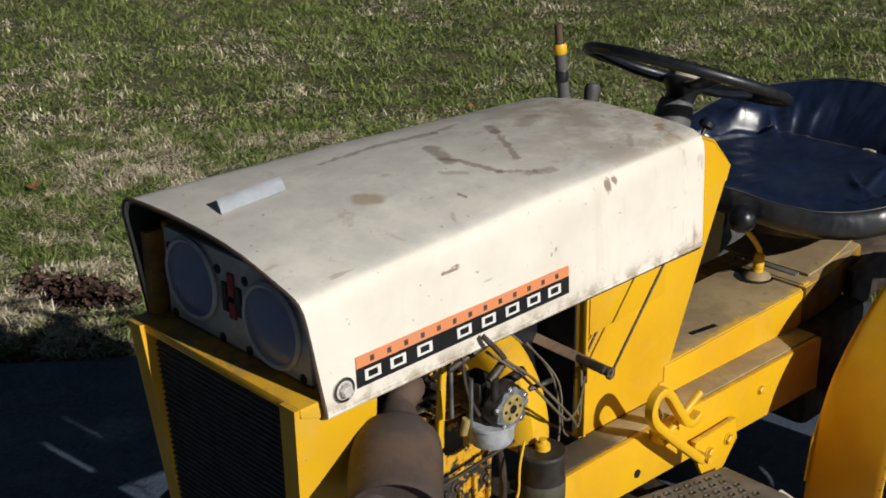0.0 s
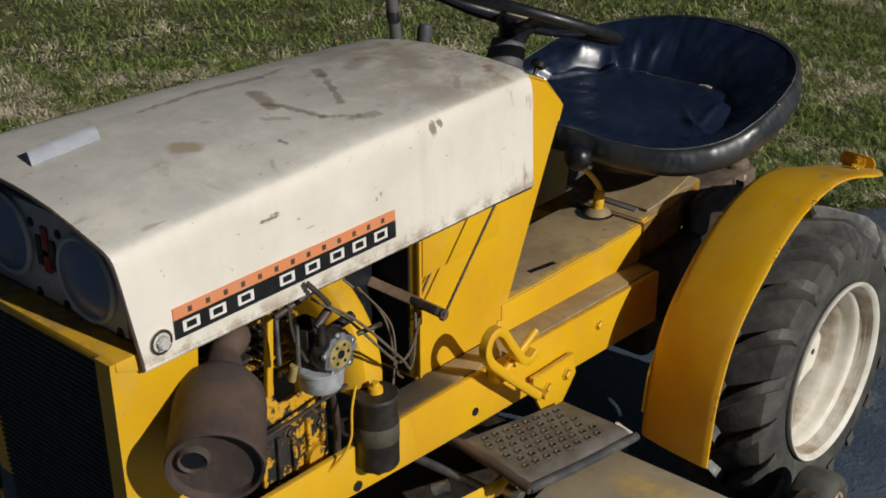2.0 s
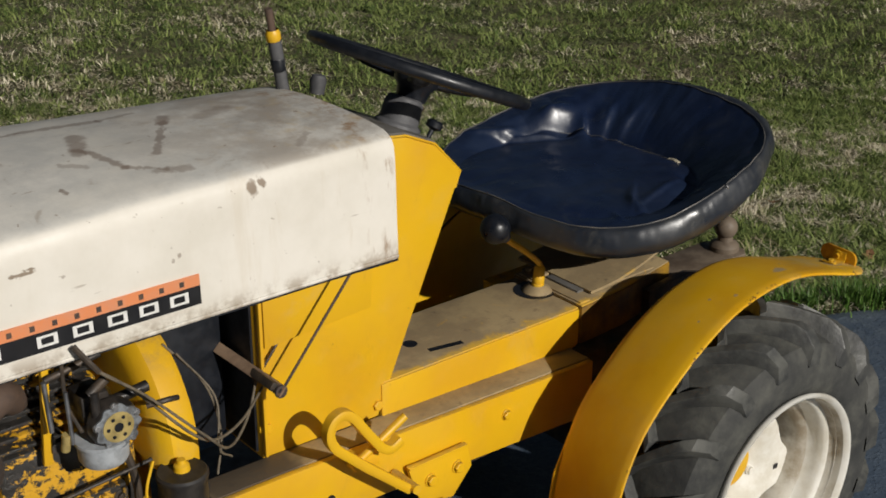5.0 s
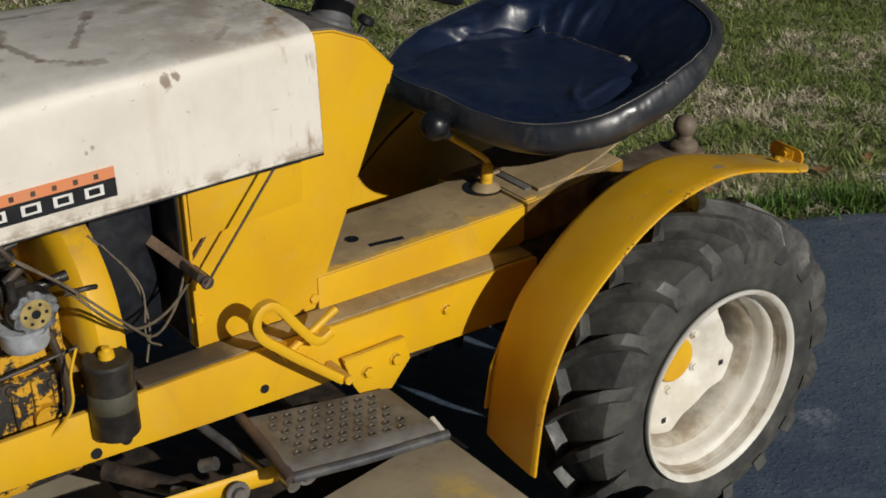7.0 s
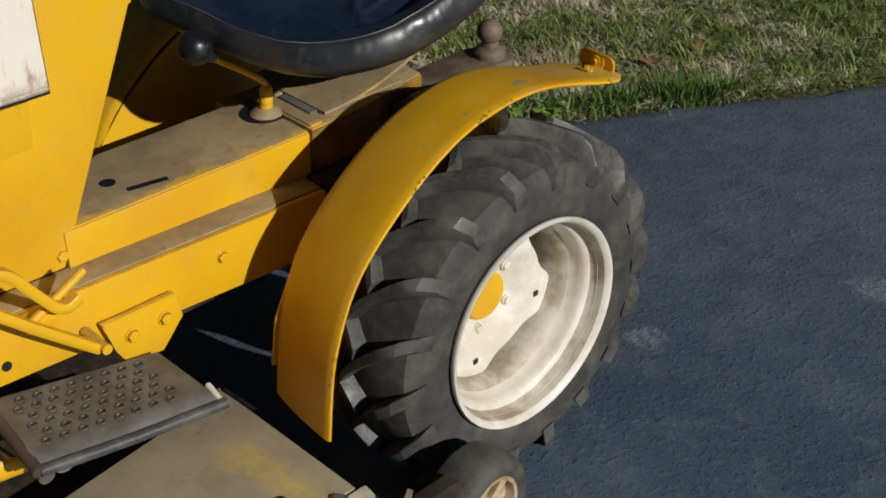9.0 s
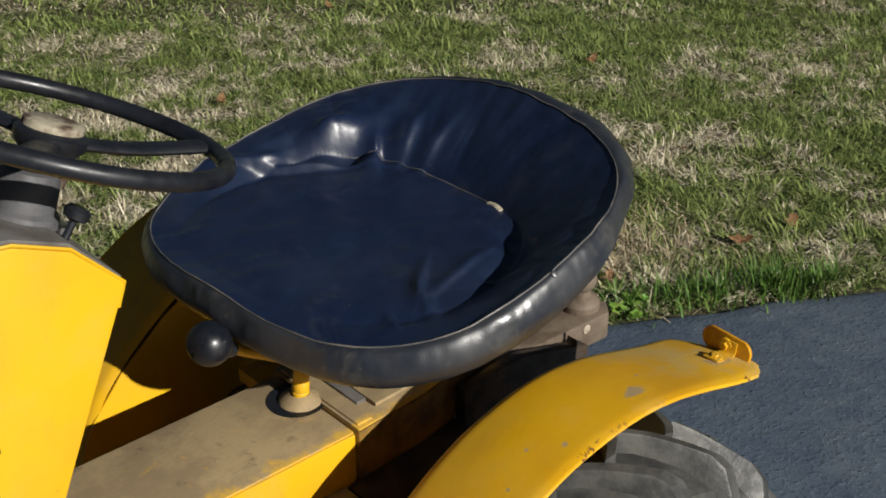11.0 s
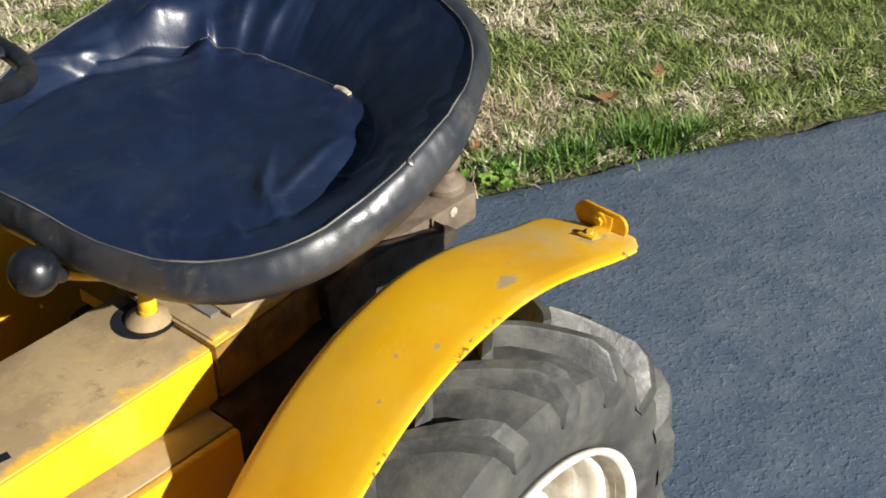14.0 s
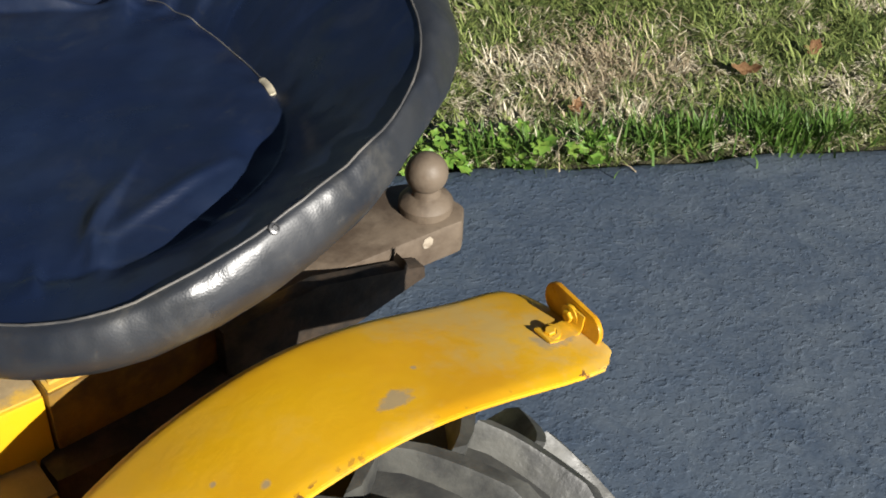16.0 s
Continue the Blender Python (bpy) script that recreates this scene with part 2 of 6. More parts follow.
def asphalt():
    m = Mat("sealed_asphalt", 0.6)
    c = m.mix(m.ramp(m.noise(1.6, 5, 0.6), 0.35, 0.68), (0.050, 0.075, 0.118), (0.073, 0.103, 0.151))
    c = m.mix(m.ramp(m.noise(7, 6, 0.7, distort=0.5), 0.46, 0.66, 0, 0.5), c, (0.118, 0.150, 0.186))
    c = m.mix(m.ramp(m.noise(150, 4, 0.6), 0.45, 0.75, 0, 0.55), c, (0.110, 0.143, 0.187))
    c = m.mix(m.ramp(m.noise(26, 5, 0.7, distort=0.4), 0.58, 0.70, 0, 0.5), c, (0.126, 0.156, 0.196))
    c = m.mix(m.ramp(m.noise(210, 2, 0.5), 0.70, 0.76, 0, 0.6), c, (0.22, 0.235, 0.25))
    c = m.mix(m.ramp(m.noise(16, 3, 0.6), 0.72, 0.76, 0, 0.5), c, (0.028, 0.038, 0.052))
    # small open pits in the sealer
    pits = m.ramp(m.noise(64, 3, 0.6), 0.355, 0.30)
    c = m.mix(m.math("MULTIPLY", pits, 0.35), c, (0.022, 0.029, 0.040))
    # pale scuffs; the blot at (-0.69, 1.46) paints a fleck of sun in the shadow
    for place, r in (((1.099, -0.594, -0.1), 0.075), ((1.26, -0.56, -0.1), 0.05), ((1.827, -0.324, -0.15), 0.06), ((0.571, -0.384, -0.08), 0.06), ((-0.69, 1.46, -0.18), 0.10), ((-1.09, 1.42, -0.15), 0.05)):
        patch = m.math("MULTIPLY", m.near(place, r, 0.09, 22, (1, 1, 0.1), 0.6), m.ramp(m.noise(60, 5, 0.7), 0.38, 0.6, 0.15, 0.8))
        c = m.mix(patch, c, (0.22, 0.25, 0.29))
    # road dust that gathers behind the tractor
    dust = m.math("MULTIPLY", m.near((1.75, -0.15, -0.2), 1.15, 0.5, 3, (0.7, 1, 0.2), 0.8), m.ramp(m.noise(11, 6, 0.7), 0.32, 0.66, 0.10, 0.50))
    c = m.mix(dust, c, (0.150, 0.180, 0.212))
    m.color(c).rough(m.ramp(m.noise(90, 4), 0.3, 0.7, 0.45, 0.75))
    m.bump(m.noise(9, 4), 0.005, 0.4).bump(m.noise(30, 4, 0.6, distort=0.5), 0.004, 0.5).bump(m.noise(95, 4, 0.6), 0.0016, 0.6)
    m.bump(m.math("MULTIPLY", pits, -1.0), 0.003, 0.45).bump(m.ramp(m.noise(70, 3, 0.55), 0.50, 0.70), 0.002, 0.5).bump(m.noise(330, 3), 0.0006, 0.4)
    return m.m


def turf():
    m = Mat("soil_and_thatch", 0.95)
    c = m.mix(m.ramp(m.noise(1.3, 4), 0.4, 0.62), (0.080, 0.085, 0.032), (0.17, 0.145, 0.080))
    c = m.mix(m.ramp(m.noise(30, 6, 0.75), 0.45, 0.65), c, (0.055, 0.048, 0.026))
    m.color(c).bump(m.noise(40, 6, 0.75), 0.02, 1.0)
    return m.m


def grass_blades(name, bias):
    m = Mat(name, 0.6, spec=0.3)
    isl = m.island()
    patch, clump, fine = m.noise(1.5, 4, 0.6), m.noise(7.0, 3, 0.6), m.noise(30.0, 3, 0.6)
    dry = m.math("ADD", m.math("MULTIPLY", isl, 0.34), m.math("MULTIPLY", m.math("SUBTRACT", patch, 0.5), 2.5))
    dry = m.math("ADD", dry, m.math("ADD", m.math("MULTIPLY", m.math("SUBTRACT", clump, 0.5), 1.9), m.math("MULTIPLY", m.math("SUBTRACT", fine, 0.5), 0.9)))
    dry = m.math("ADD", dry, m.ramp(m.axis(0), -0.5, 3.2, 0.17, -0.16))
    green = m.mix(m.ramp(m.math("FRACT", m.math("MULTIPLY", isl, 7.31)), 0.0, 1.0), (0.052, 0.088, 0.020), (0.29, 0.345, 0.105))
    straw = m.mix(m.ramp(m.math("FRACT", m.math("MULTIPLY", isl, 13.7)), 0.0, 1.0), (0.30, 0.250, 0.155), (0.82, 0.745, 0.57))
    m.color(m.mix(m.ramp(dry, 0.24 + bias, 0.40 + bias), green, straw))
    return m.m


def mesh_screen():
    m = Mat("grille_screen", 0.6, 0.3)
    z = m.math("FRACT", m.math("MULTIPLY", m.axis(2), 110.0))
    m.color(m.mix(m.ramp(m.noise(30, 4), 0.4, 0.7), (0.055, 0.060, 0.075), (0.095, 0.100, 0.115)))
    m.bump(z, 0.002, 0.8)
    return m.m


M_YEL = yellow_paint("yellow_paint", 0.16, 0.35)
M_YELD = yellow_paint("weathered_yellow_paint", 0.30, 0.8)
# grime on yellow, browned further to hold the shade under the seat
M_GRIME_SHADE = plain("greasy_paint_with_shade", (0.10, 0.058, 0.020), 0.6, c2=(0.34, 0.185, 0.015), scale=9, bump=0.001)
M_CREAM = cream_paint()
M_DUSTY = dusty_top()
M_PATCH = yellow_paint("scraped_yellow_paint", 0.5, 1.0)
M_CARB = plain("oily_black_casting", (0.020, 0.018, 0.017), 0.38, 0.2, c2=(0.05, 0.042, 0.036), scale=40, bump=0.002)
M_ENG = engine_paint()
M_VINYL = vinyl()
M_SKIRT = worn_vinyl()
M_RUB = rubber()
# lugs paler than the carcass: rubbed faces, and painted shade in the gaps
M_LUG = plain("rubbed_lit_lug_rubber", (0.042, 0.043, 0.042), 0.52, c2=(0.096, 0.096, 0.086), scale=17, bump=0.002, bscale=70)
M_ASPH = asphalt()
M_TURF = turf()
M_GRASS = grass_blades("grass_blade", 0.06)
M_THATCH = grass_blades("dead_grass_blade", -0.20)
M_SCREEN = mesh_screen()
M_WHITE = plain("white_rim_paint", (0.76, 0.74, 0.68), 0.45, c2=(0.62, 0.58, 0.49), scale=14, bump=0.001)
M_RUST = plain("rusty_iron", (0.050, 0.038, 0.035), 0.75, c2=(0.105, 0.066, 0.046), scale=9, bump=0.002, bscale=120)
M_STEEL = plain("bare_steel", (0.42, 0.42, 0.43), 0.4, 0.85, scale=30)
M_ZINC = plain("galvanised_sheet", (0.72, 0.76, 0.84), 0.42, 0.45, c2=(0.60, 0.64, 0.72), scale=25)
M_ALU = plain("grey_aluminium", (0.52, 0.55, 0.58), 0.5, 0.3, scale=30)
M_ALLOY = plain("dull_alloy", (0.26, 0.28, 0.30), 0.5, 0.4, c2=(0.10, 0.10, 0.10), scale=60)
M_BRASS = plain("brass_gasket", (0.55, 0.42, 0.16), 0.5, 0.4, scale=40)
M_DARK = plain("oily_dark_metal", (0.035, 0.03, 0.026), 0.5, 0.3, c2=(0.09, 0.065, 0.045), scale=25, bump=0.002)
M_BLACK = plain("black_plastic", (0.012, 0.014, 0.019), 0.4, scale=30)
M_LEVER = plain("faded_brown_lever", (0.25, 0.17, 0.11), 0.6, c2=(0.14, 0.09, 0.06), scale=25)
M_SPOT = plain("chipped_pale_paint", (0.42, 0.36, 0.28), 0.7, c2=(0.22, 0.17, 0.12), scale=90)
M_KNOB = plain("black_bakelite", (0.009, 0.011, 0.016), 0.34, scale=30)
M_COIL = plain("sooty_black_can", (0.014, 0.013, 0.013), 0.55, c2=(0.034, 0.030, 0.027), scale=25)
M_BAND = plain("faded_green_label", (0.075, 0.072, 0.05), 0.6, scale=40)
M_GREY = plain("grey_handle_grip", (0.10, 0.10, 0.105), 0.6, scale=30)
M_TREAD = plain("worn_grey_paint", (0.148, 0.141, 0.131), 0.5, c2=(0.092, 0.083, 0.070), scale=16, bump=0.001)
M_HITCH = plain("brown_rusted_bar", (0.165, 0.128, 0.092), 0.6, c2=(0.085, 0.061, 0.042), scale=14, bump=0.0015)
M_ORANGE = plain("orange_decal", (0.72, 0.25, 0.10), 0.45, c2=(0.66, 0.27, 0.14), scale=30)
M_DECAL = plain("black_decal", (0.012, 0.012, 0.014), 0.4, scale=30)
M_LETTER = plain("white_decal", (0.78, 0.77, 0.74), 0.45, c2=(0.7, 0.69, 0.66), scale=30)
M_RED = plain("red_emblem", (0.38, 0.02, 0.02), 0.4, scale=30)
M_PANEL = plain("grey_white_panel", (0.52, 0.56, 0.62), 0.5, c2=(0.40, 0.42, 0.45), scale=20)
M_LEAF = plain("dry_oak_leaf", (0.46, 0.28, 0.14), 0.7, c2=(0.26, 0.13, 0.06), scale=60)
M_LITTER = plain("leaf_crumbs", (0.020, 0.013, 0.011), 0.8, c2=(0.13, 0.075, 0.058), scale=30, spec=0.2)
M_WEED = plain("weed_leaf", (0.10, 0.22, 0.03), 0.5, c2=(0.20, 0.30, 0.05), scale=40)
M_REFL = plain("amber_reflector", (0.66, 0.33, 0.010), 0.35, c2=(0.50, 0.22, 0.006), scale=60)
M_CABLE = plain("dirty_cable", (0.16, 0.13, 0.09), 0.6, scale=60)
# the sky's blue reflection is put into the colour of lens and bowl
glass = Mat("sky_tinted_lamp_glass", 0.06)
glass.color((0.45, 0.60, 1.0))
glass.b.inputs["Transmission Weight"].default_value = 0.85
glass.bump(glass.math("SINE", glass.math("MULTIPLY", glass.axis(1), 700.0)), 0.0005, 0.35)
M_GLASS = glass.m
M_LAMPBACK = plain("sky_tinted_lamp_reflector", (0.62, 0.76, 1.0), 0.10, 1.0, c2=(0.52, 0.66, 0.95), scale=20)


def deck_paint():
    m = Mat("dusty_deck_paint", 0.75)
    c = m.mix(m.ramp(m.noise(6, 6, 0.7), 0.35, 0.65), (0.35, 0.305, 0.215), (0.27, 0.225, 0.155))
    c = m.mix(m.ramp(m.noise(26, 6, 0.75), 0.55, 0.72, 0, 0.6), c, (0.20, 0.155, 0.10))
    # paint that still shows along the cover's edges
    for place, r, sq in (((-0.355, -0.43, 0.128), 0.085, (1.8, 0.75, 1)), ((-0.37, -0.34, 0.128), 0.055, (1, 1, 1)), ((-0.553, -0.46, 0.128), 0.06, (1.2, 0.8, 1)), ((-0.61, -0.36, 0.128), 0.06, (1.1, 0.8, 1)), ((-0.66, -0.30, 0.128), 0.05, (1, 1, 1)), ((-0.44, -0.47, 0.128), 0.05, (0.7, 1.4, 1))):
        c = m.mix(m.math("MULTIPLY", m.near(place, r, 0.07, 45, sq, 0.8), m.ramp(m.noise(30, 6, 0.75), 0.30, 0.72, 0.25, 0.85)), c, (0.56, 0.40, 0.09))
    for place, r in (((-0.496, -0.407, 0.128), 0.026), ((-0.502, -0.440, 0.128), 0.014)):
        c = m.mix(m.near(place, r, 0.02, 60), c, (0.24, 0.15, 0.06))
    m.color(c).bump(m.noise(100, 5), 0.001, 0.5)
    return m.m


M_DECK = deck_paint()
M_HORN = plain("worn_cream_plastic", (0.42, 0.38, 0.28), 0.45, c2=(0.10, 0.065, 0.045), scale=38)
M_BRIGHT = plain("bright_zinc_bolt", (0.88, 0.87, 0.84), 0.32, 0.45, c2=(0.70, 0.68, 0.64), scale=60)
M_COVERL = plain("dark_grey_roll", (0.045, 0.048, 0.056), 0.5, c2=(0.10, 0.098, 0.095), scale=22, bump=0.001)
M_BAFFLE = plain("brown_dented_steel", (0.36, 0.315, 0.25), 0.8, c2=(0.20, 0.155, 0.11), scale=9, bump=0.004, bscale=50)
M_HUB = plain("beige_plastic_hub", (0.50, 0.42, 0.30), 0.6, c2=(0.32, 0.22, 0.11), scale=22, bump=0.001)
M_TREADHI = plain("rubbed_grey_metal", (0.10, 0.09, 0.075), 0.5, c2=(0.05, 0.044, 0.036), scale=40)
# dirt, plus the shade of the rim's recesses painted in
M_WELL = plain("dirty_shaded_rim_well", (0.60, 0.57, 0.50), 0.6, c2=(0.34, 0.28, 0.20), scale=14, bump=0.001)
M_PIPE = plain("worn_piping", (0.060, 0.061, 0.064), 0.5, c2=(0.17, 0.16, 0.145), scale=16)
M_FOAM = plain("cream_foam", (0.62, 0.55, 0.40), 0.9, scale=60, bump=0.002)
M_LUSH = plain("lush_grass", (0.055, 0.13, 0.018), 0.5, c2=(0.12, 0.20, 0.04), scale=60, spec=0.3)
M_STRAW = plain("dead_grass", (0.50, 0.42, 0.29), 0.7, c2=(0.25, 0.19, 0.115), scale=60, spec=0.2)


# ---- mesh helpers ----
def part(name, bm, material, parent, label="", smooth=True, angle=38):
    """Links a bmesh as one mesh object under a thing or a part."""
    me = bpy.data.meshes.new(name)
    bmesh.ops.recalc_face_normals(bm, faces=bm.faces)
    bm.to_mesh(me)
    bm.free()
    me.materials.append(material)
    if smooth:
        me.shade_smooth()
        me.set_sharp_from_angle(angle=radians(angle))
    ob = new(name, me)
    ob.parent = parent
    if label:
        tagged(ob, label)
    return ob


def thing(name, label, category, group="", kind=""):
    return tagged(new(name), label, category, group, kind)


def bevel(bm, width, seg=2, edges=None):
    edges = edges or [e for e in bm.edges if len(e.link_faces) == 2 and e.calc_face_angle(0) > 0.6]
    bmesh.ops.bevel(bm, geom=edges, offset=width, segments=seg, profile=0.6, affect="EDGES", clamp_overlap=True)


def box(x0, x1, y0, y1, z0, z1, b=0.0, seg=2, bm=None):
    mine = bmesh.new()
    bmesh.ops.create_cube(mine, size=1.0)
    for v in mine.verts:
        v.co = Vector(((x0 + x1) / 2 + v.co.x * (x1 - x0), (y0 + y1) / 2 + v.co.y * (y1 - y0), (z0 + z1) / 2 + v.co.z * (z1 - z0)))
    if b:
        bevel(mine, b, seg)
    return join(bm, mine)


def join(bm, other):
    if bm is None:
        return other
    me = bpy.data.meshes.new("tmp")
    other.to_mesh(me)
    other.free()
    bm.from_mesh(me)
    bpy.data.meshes.remove(me)
    return bm


def frame_of(axis):
    a = Vector(axis).normalized()
    u = a.orthogonal().normalized()
    return a, u, a.cross(u)


def lathe(profile, origin, axis, seg=32, bm=None, closed=False, up=None):
    """Turns (radius, height) points round an axis through origin."""
    bm = bm or bmesh.new()
    a, u, v = frame_of(axis)
    o = Vector(origin)
    rings = []
    for r, h in profile:
        if r < 1e-5:
            rings.append([bm.verts.new(o + a * h)])
        else:
            rings.append([bm.verts.new(o + a * h + (u * math.cos(t) + v * math.sin(t)) * r) for t in (2 * math.pi * i / seg for i in range(seg))])
    pairs = list(zip(rings, rings[1:])) + ([(rings[-1], rings[0])] if closed else [])
    for p, q in pairs:
        for i in range(seg):
            j = (i + 1) % seg
            f = [p[i % len(p)], p[j % len(p)], q[j % len(q)], q[i % len(q)]]
            f = [v for k, v in enumerate(f) if v not in f[:k]]
            if len(f) > 2:
                bm.faces.new(f)
    return bm


def rod(p, q, r, seg=12, bm=None, r2=None):
    d = Vector(q) - Vector(p)
    r2 = r if r2 is None else r2
    return lathe([(0, 0), (r, 0), (r2, d.length), (0, d.length)], p, d, seg, bm)


def smooth_line(pts, n=6):
    """A Catmull-Rom line through the points."""
    pts = [Vector(p) for p in pts]
    ext = [pts[0] * 2 - pts[1]] + pts + [pts[-1] * 2 - pts[-2]]
    out = []
    for i in range(len(pts) - 1):
        a, b, c, d = ext[i:i + 4]
        for k in range(n):
            t = k / n
            out.append(0.5 * (2 * b + (c - a) * t + (2 * a - 5 * b + 4 * c - d) * t * t + (3 * b - a - 3 * c + d) * t ** 3))
    return out + [pts[-1]]


def hose(pts, r, seg=8, n=6, bm=None, flat=1.0, up=(0, 0, 1), closed=False):
    """Sweeps a round or flattened section along a smooth line."""
    bm = bm or bmesh.new()
    line = smooth_line(pts, n) if n else [Vector(p) for p in pts]
    rings, side = [], None
    for i, p in enumerate(line):
        d = (line[min(i + 1, len(line) - 1)] - line[max(i - 1, 0)]).normalized()
        side = (Vector(up).cross(d) if side is None else side - d * side.dot(d)).normalized()
        if side.length < 1e-4:
            side = d.orthogonal().normalized()
        other = d.cross(side)
        rings.append([bm.verts.new(p + side * r * math.cos(t) + other * r * flat * math.sin(t)) for t in (2 * math.pi * k / seg for k in range(seg))])
    for a, b in zip(rings, rings[1:]):
        for k in range(seg):
            bm.faces.new((a[k], a[(k + 1) % seg], b[(k + 1) % seg], b[k]))
    bm.faces.new(rings[0]), bm.faces.new(rings[-1])
    return bm


def strap(pts, half_t, half_w, n=6, across=(0, 1, 0)):
    """A flat bar bent along a line; across is the direction of its width."""
    bm, w = bmesh.new(), Vector(across).normalized()
    line = smooth_line(pts, n)
    rings = []
    for i, p in enumerate(line):
        d = (line[min(i + 1, len(line) - 1)] - line[max(i - 1, 0)]).normalized()
        t = w.cross(d).normalized()
        rings.append([bm.verts.new(p + t * half_t * a + w * half_w * b) for a, b in ((1, 0.8), (1, -0.8), (0.6, -1), (-0.6, -1), (-1, -0.8), (-1, 0.8), (-0.6, 1), (0.6, 1))])
    for a, b in zip(rings, rings[1:]):
        for k in range(8):
            bm.faces.new((a[k], a[(k + 1) % 8], b[(k + 1) % 8], b[k]))
    bm.faces.new(rings[0]), bm.faces.new(rings[-1])
    return bm


def prism(pts, lo, hi, axis="y", b=0.0, bm=None, seg=2):
    """A flat outline of (x, z) or other pairs, pulled from lo to hi along an axis."""
    mine = bmesh.new()
    place = {"y": lambda p, h: (p[0], h, p[1]), "z": lambda p, h: (p[0], p[1], h), "x": lambda p, h: (h, p[0], p[1])}[axis]
    a = [mine.verts.new(place(p, lo)) for p in pts]
    c = [mine.verts.new(place(p, hi)) for p in pts]
    mine.faces.new(a), mine.faces.new(c)
    for i in range(len(pts)):
        j = (i + 1) % len(pts)
        mine.faces.new((a[i], a[j], c[j], c[i]))
    bmesh.ops.recalc_face_normals(mine, faces=mine.faces)
    if b:
        bevel(mine, b, seg)
    return join(bm, mine)


def sheet(fn, nu, nv, thick, bm=None):
    """A thin curved plate over u, v in 0..1, with thickness along its normal."""
    bm = bm or bmesh.new()
    P = [[Vector(fn(i / nu, j / nv)) for j in range(nv + 1)] for i in range(nu + 1)]
    A, B = [], []
    for i in range(nu + 1):
        ra, rb = [], []
        for j in range(nv + 1):
            du = P[min(i + 1, nu)][j] - P[max(i - 1, 0)][j]
            dv = P[i][min(j + 1, nv)] - P[i][max(j - 1, 0)]
            n = du.cross(dv).normalized()
            ra.append(bm.verts.new(P[i][j])), rb.append(bm.verts.new(P[i][j] - n * thick))
        A.append(ra), B.append(rb)
    for i in range(nu):
        for j in range(nv):
            bm.faces.new((A[i][j], A[i + 1][j], A[i + 1][j + 1], A[i][j + 1]))
            bm.faces.new((B[i][j], B[i][j + 1], B[i + 1][j + 1], B[i + 1][j]))
    for i in range(nu):
        bm.faces.new((A[i][0], B[i][0], B[i + 1][0], A[i + 1][0]))
        bm.faces.new((A[i][nv], A[i + 1][nv], B[i + 1][nv], B[i][nv]))
    for j in range(nv):
        bm.faces.new((A[0][j], A[0][j + 1], B[0][j + 1], B[0][j]))
        bm.faces.new((A[nu][j], B[nu][j], B[nu][j + 1], A[nu][j + 1]))
    return bm


def along(pts, u):
    """The point at u in 0..1 by length on a broken line."""
    pts = [Vector(p) for p in pts]
    ls = [(b - a).length for a, b in zip(pts, pts[1:])]
    s = u * sum(ls)
    for a, b, l in zip(pts, pts[1:], ls):
        if s <= l:
            return a.lerp(b, s / l)
        s -= l
    return pts[-1]


def bolt_at(name, place, axis, r, parent, material, label="", washer=1.7, h=None):
    h = h or r * 0.9
    bm = lathe([(0, -0.002), (r * washer, -0.002), (r * washer, 0.0015), (r * 1.05, 0.0022)], place, axis, 20)
    lathe([(0, 0.0), (r, 0.0), (r, h * 0.85), (r * 0.8, h), (0, h)], place, axis, 6, bm)
    return part(name, bm, material, parent, label, angle=25)


# ---- ground ----
EDGE_P, EDGE_D = Vector((1.10, 0.655)), Vector((0.889, -0.458)).normalized()
EDGE_N = Vector((-EDGE_D.y, EDGE_D.x))            # towards the lawn


def edge_y(x):
    """The driveway's edge: straight beside the tractor's rear, then swinging away past its nose. Also its slope."""
    u = min(max(1.0 - x, 0.0), 2.2)
    slope = -0.515 - 0.996 * min(u, 0.42)
    y = 0.707 - 0.515 * (1.0 - u if x < 1 else x) + 0.515 + (0.498 * u * u if u < 0.42 else 0.0878 + 0.418 * (u - 0.42))
    if x < -1.2:
        y += slope * (x + 1.2)
    return y, slope


def past_edge(x, y):
    """How far a place lies on the lawn's side of the driveway's edge."""
    ye, k = edge_y(x)
    return (y - ye) / math.sqrt(1 + k * k) + 0.012 * math.sin(x * 10) + 0.008 * math.sin(x * 25 + 1)


def soft_rise(v, soft):
    return soft * math.log1p(math.exp(v / soft)) if v < 20 * soft else v


def ground_z(x, y):
    z = -0.075 - 0.075 * soft_rise(min(x, 4.0) - 0.1, 0.25) - 0.09 * soft_rise(min(y, 3.0) + 0.35, 0.2)
    far = max(past_edge(x, y) - 0.5, 0.0)
    return z + 0.10 * (1 - math.exp(-far / 2.0))


def spread(lo, hi, fine_lo, fine_hi, step, grow=1.25):
    out = list(np.arange(fine_lo, fine_hi + 1e-6, step))
    s, v = step, fine_hi
    while v < hi:
        s *= grow
        v += s
        out.append(min(v, hi))
    s, v = step, fine_lo
    while v > lo:
        s *= grow
        v -= s
        out.insert(0, max(v, lo))
    return out


xs, ys = spread(-600, 600, -3.0, 9.0, 0.1), spread(-600, 600, -3.0, 9.0, 0.1)
bm = bmesh.new()
grid = [[bm.verts.new((x, y, ground_z(x, y) - (0.10 if past_edge(x, y) < -0.25 else 0.012 if past_edge(x, y) < 0.03 else 0.0) + (0.004 * math.sin(7 * x) * math.sin(5 * y) if past_edge(x, y) > 0.1 else 0))) for y in ys] for x in xs]
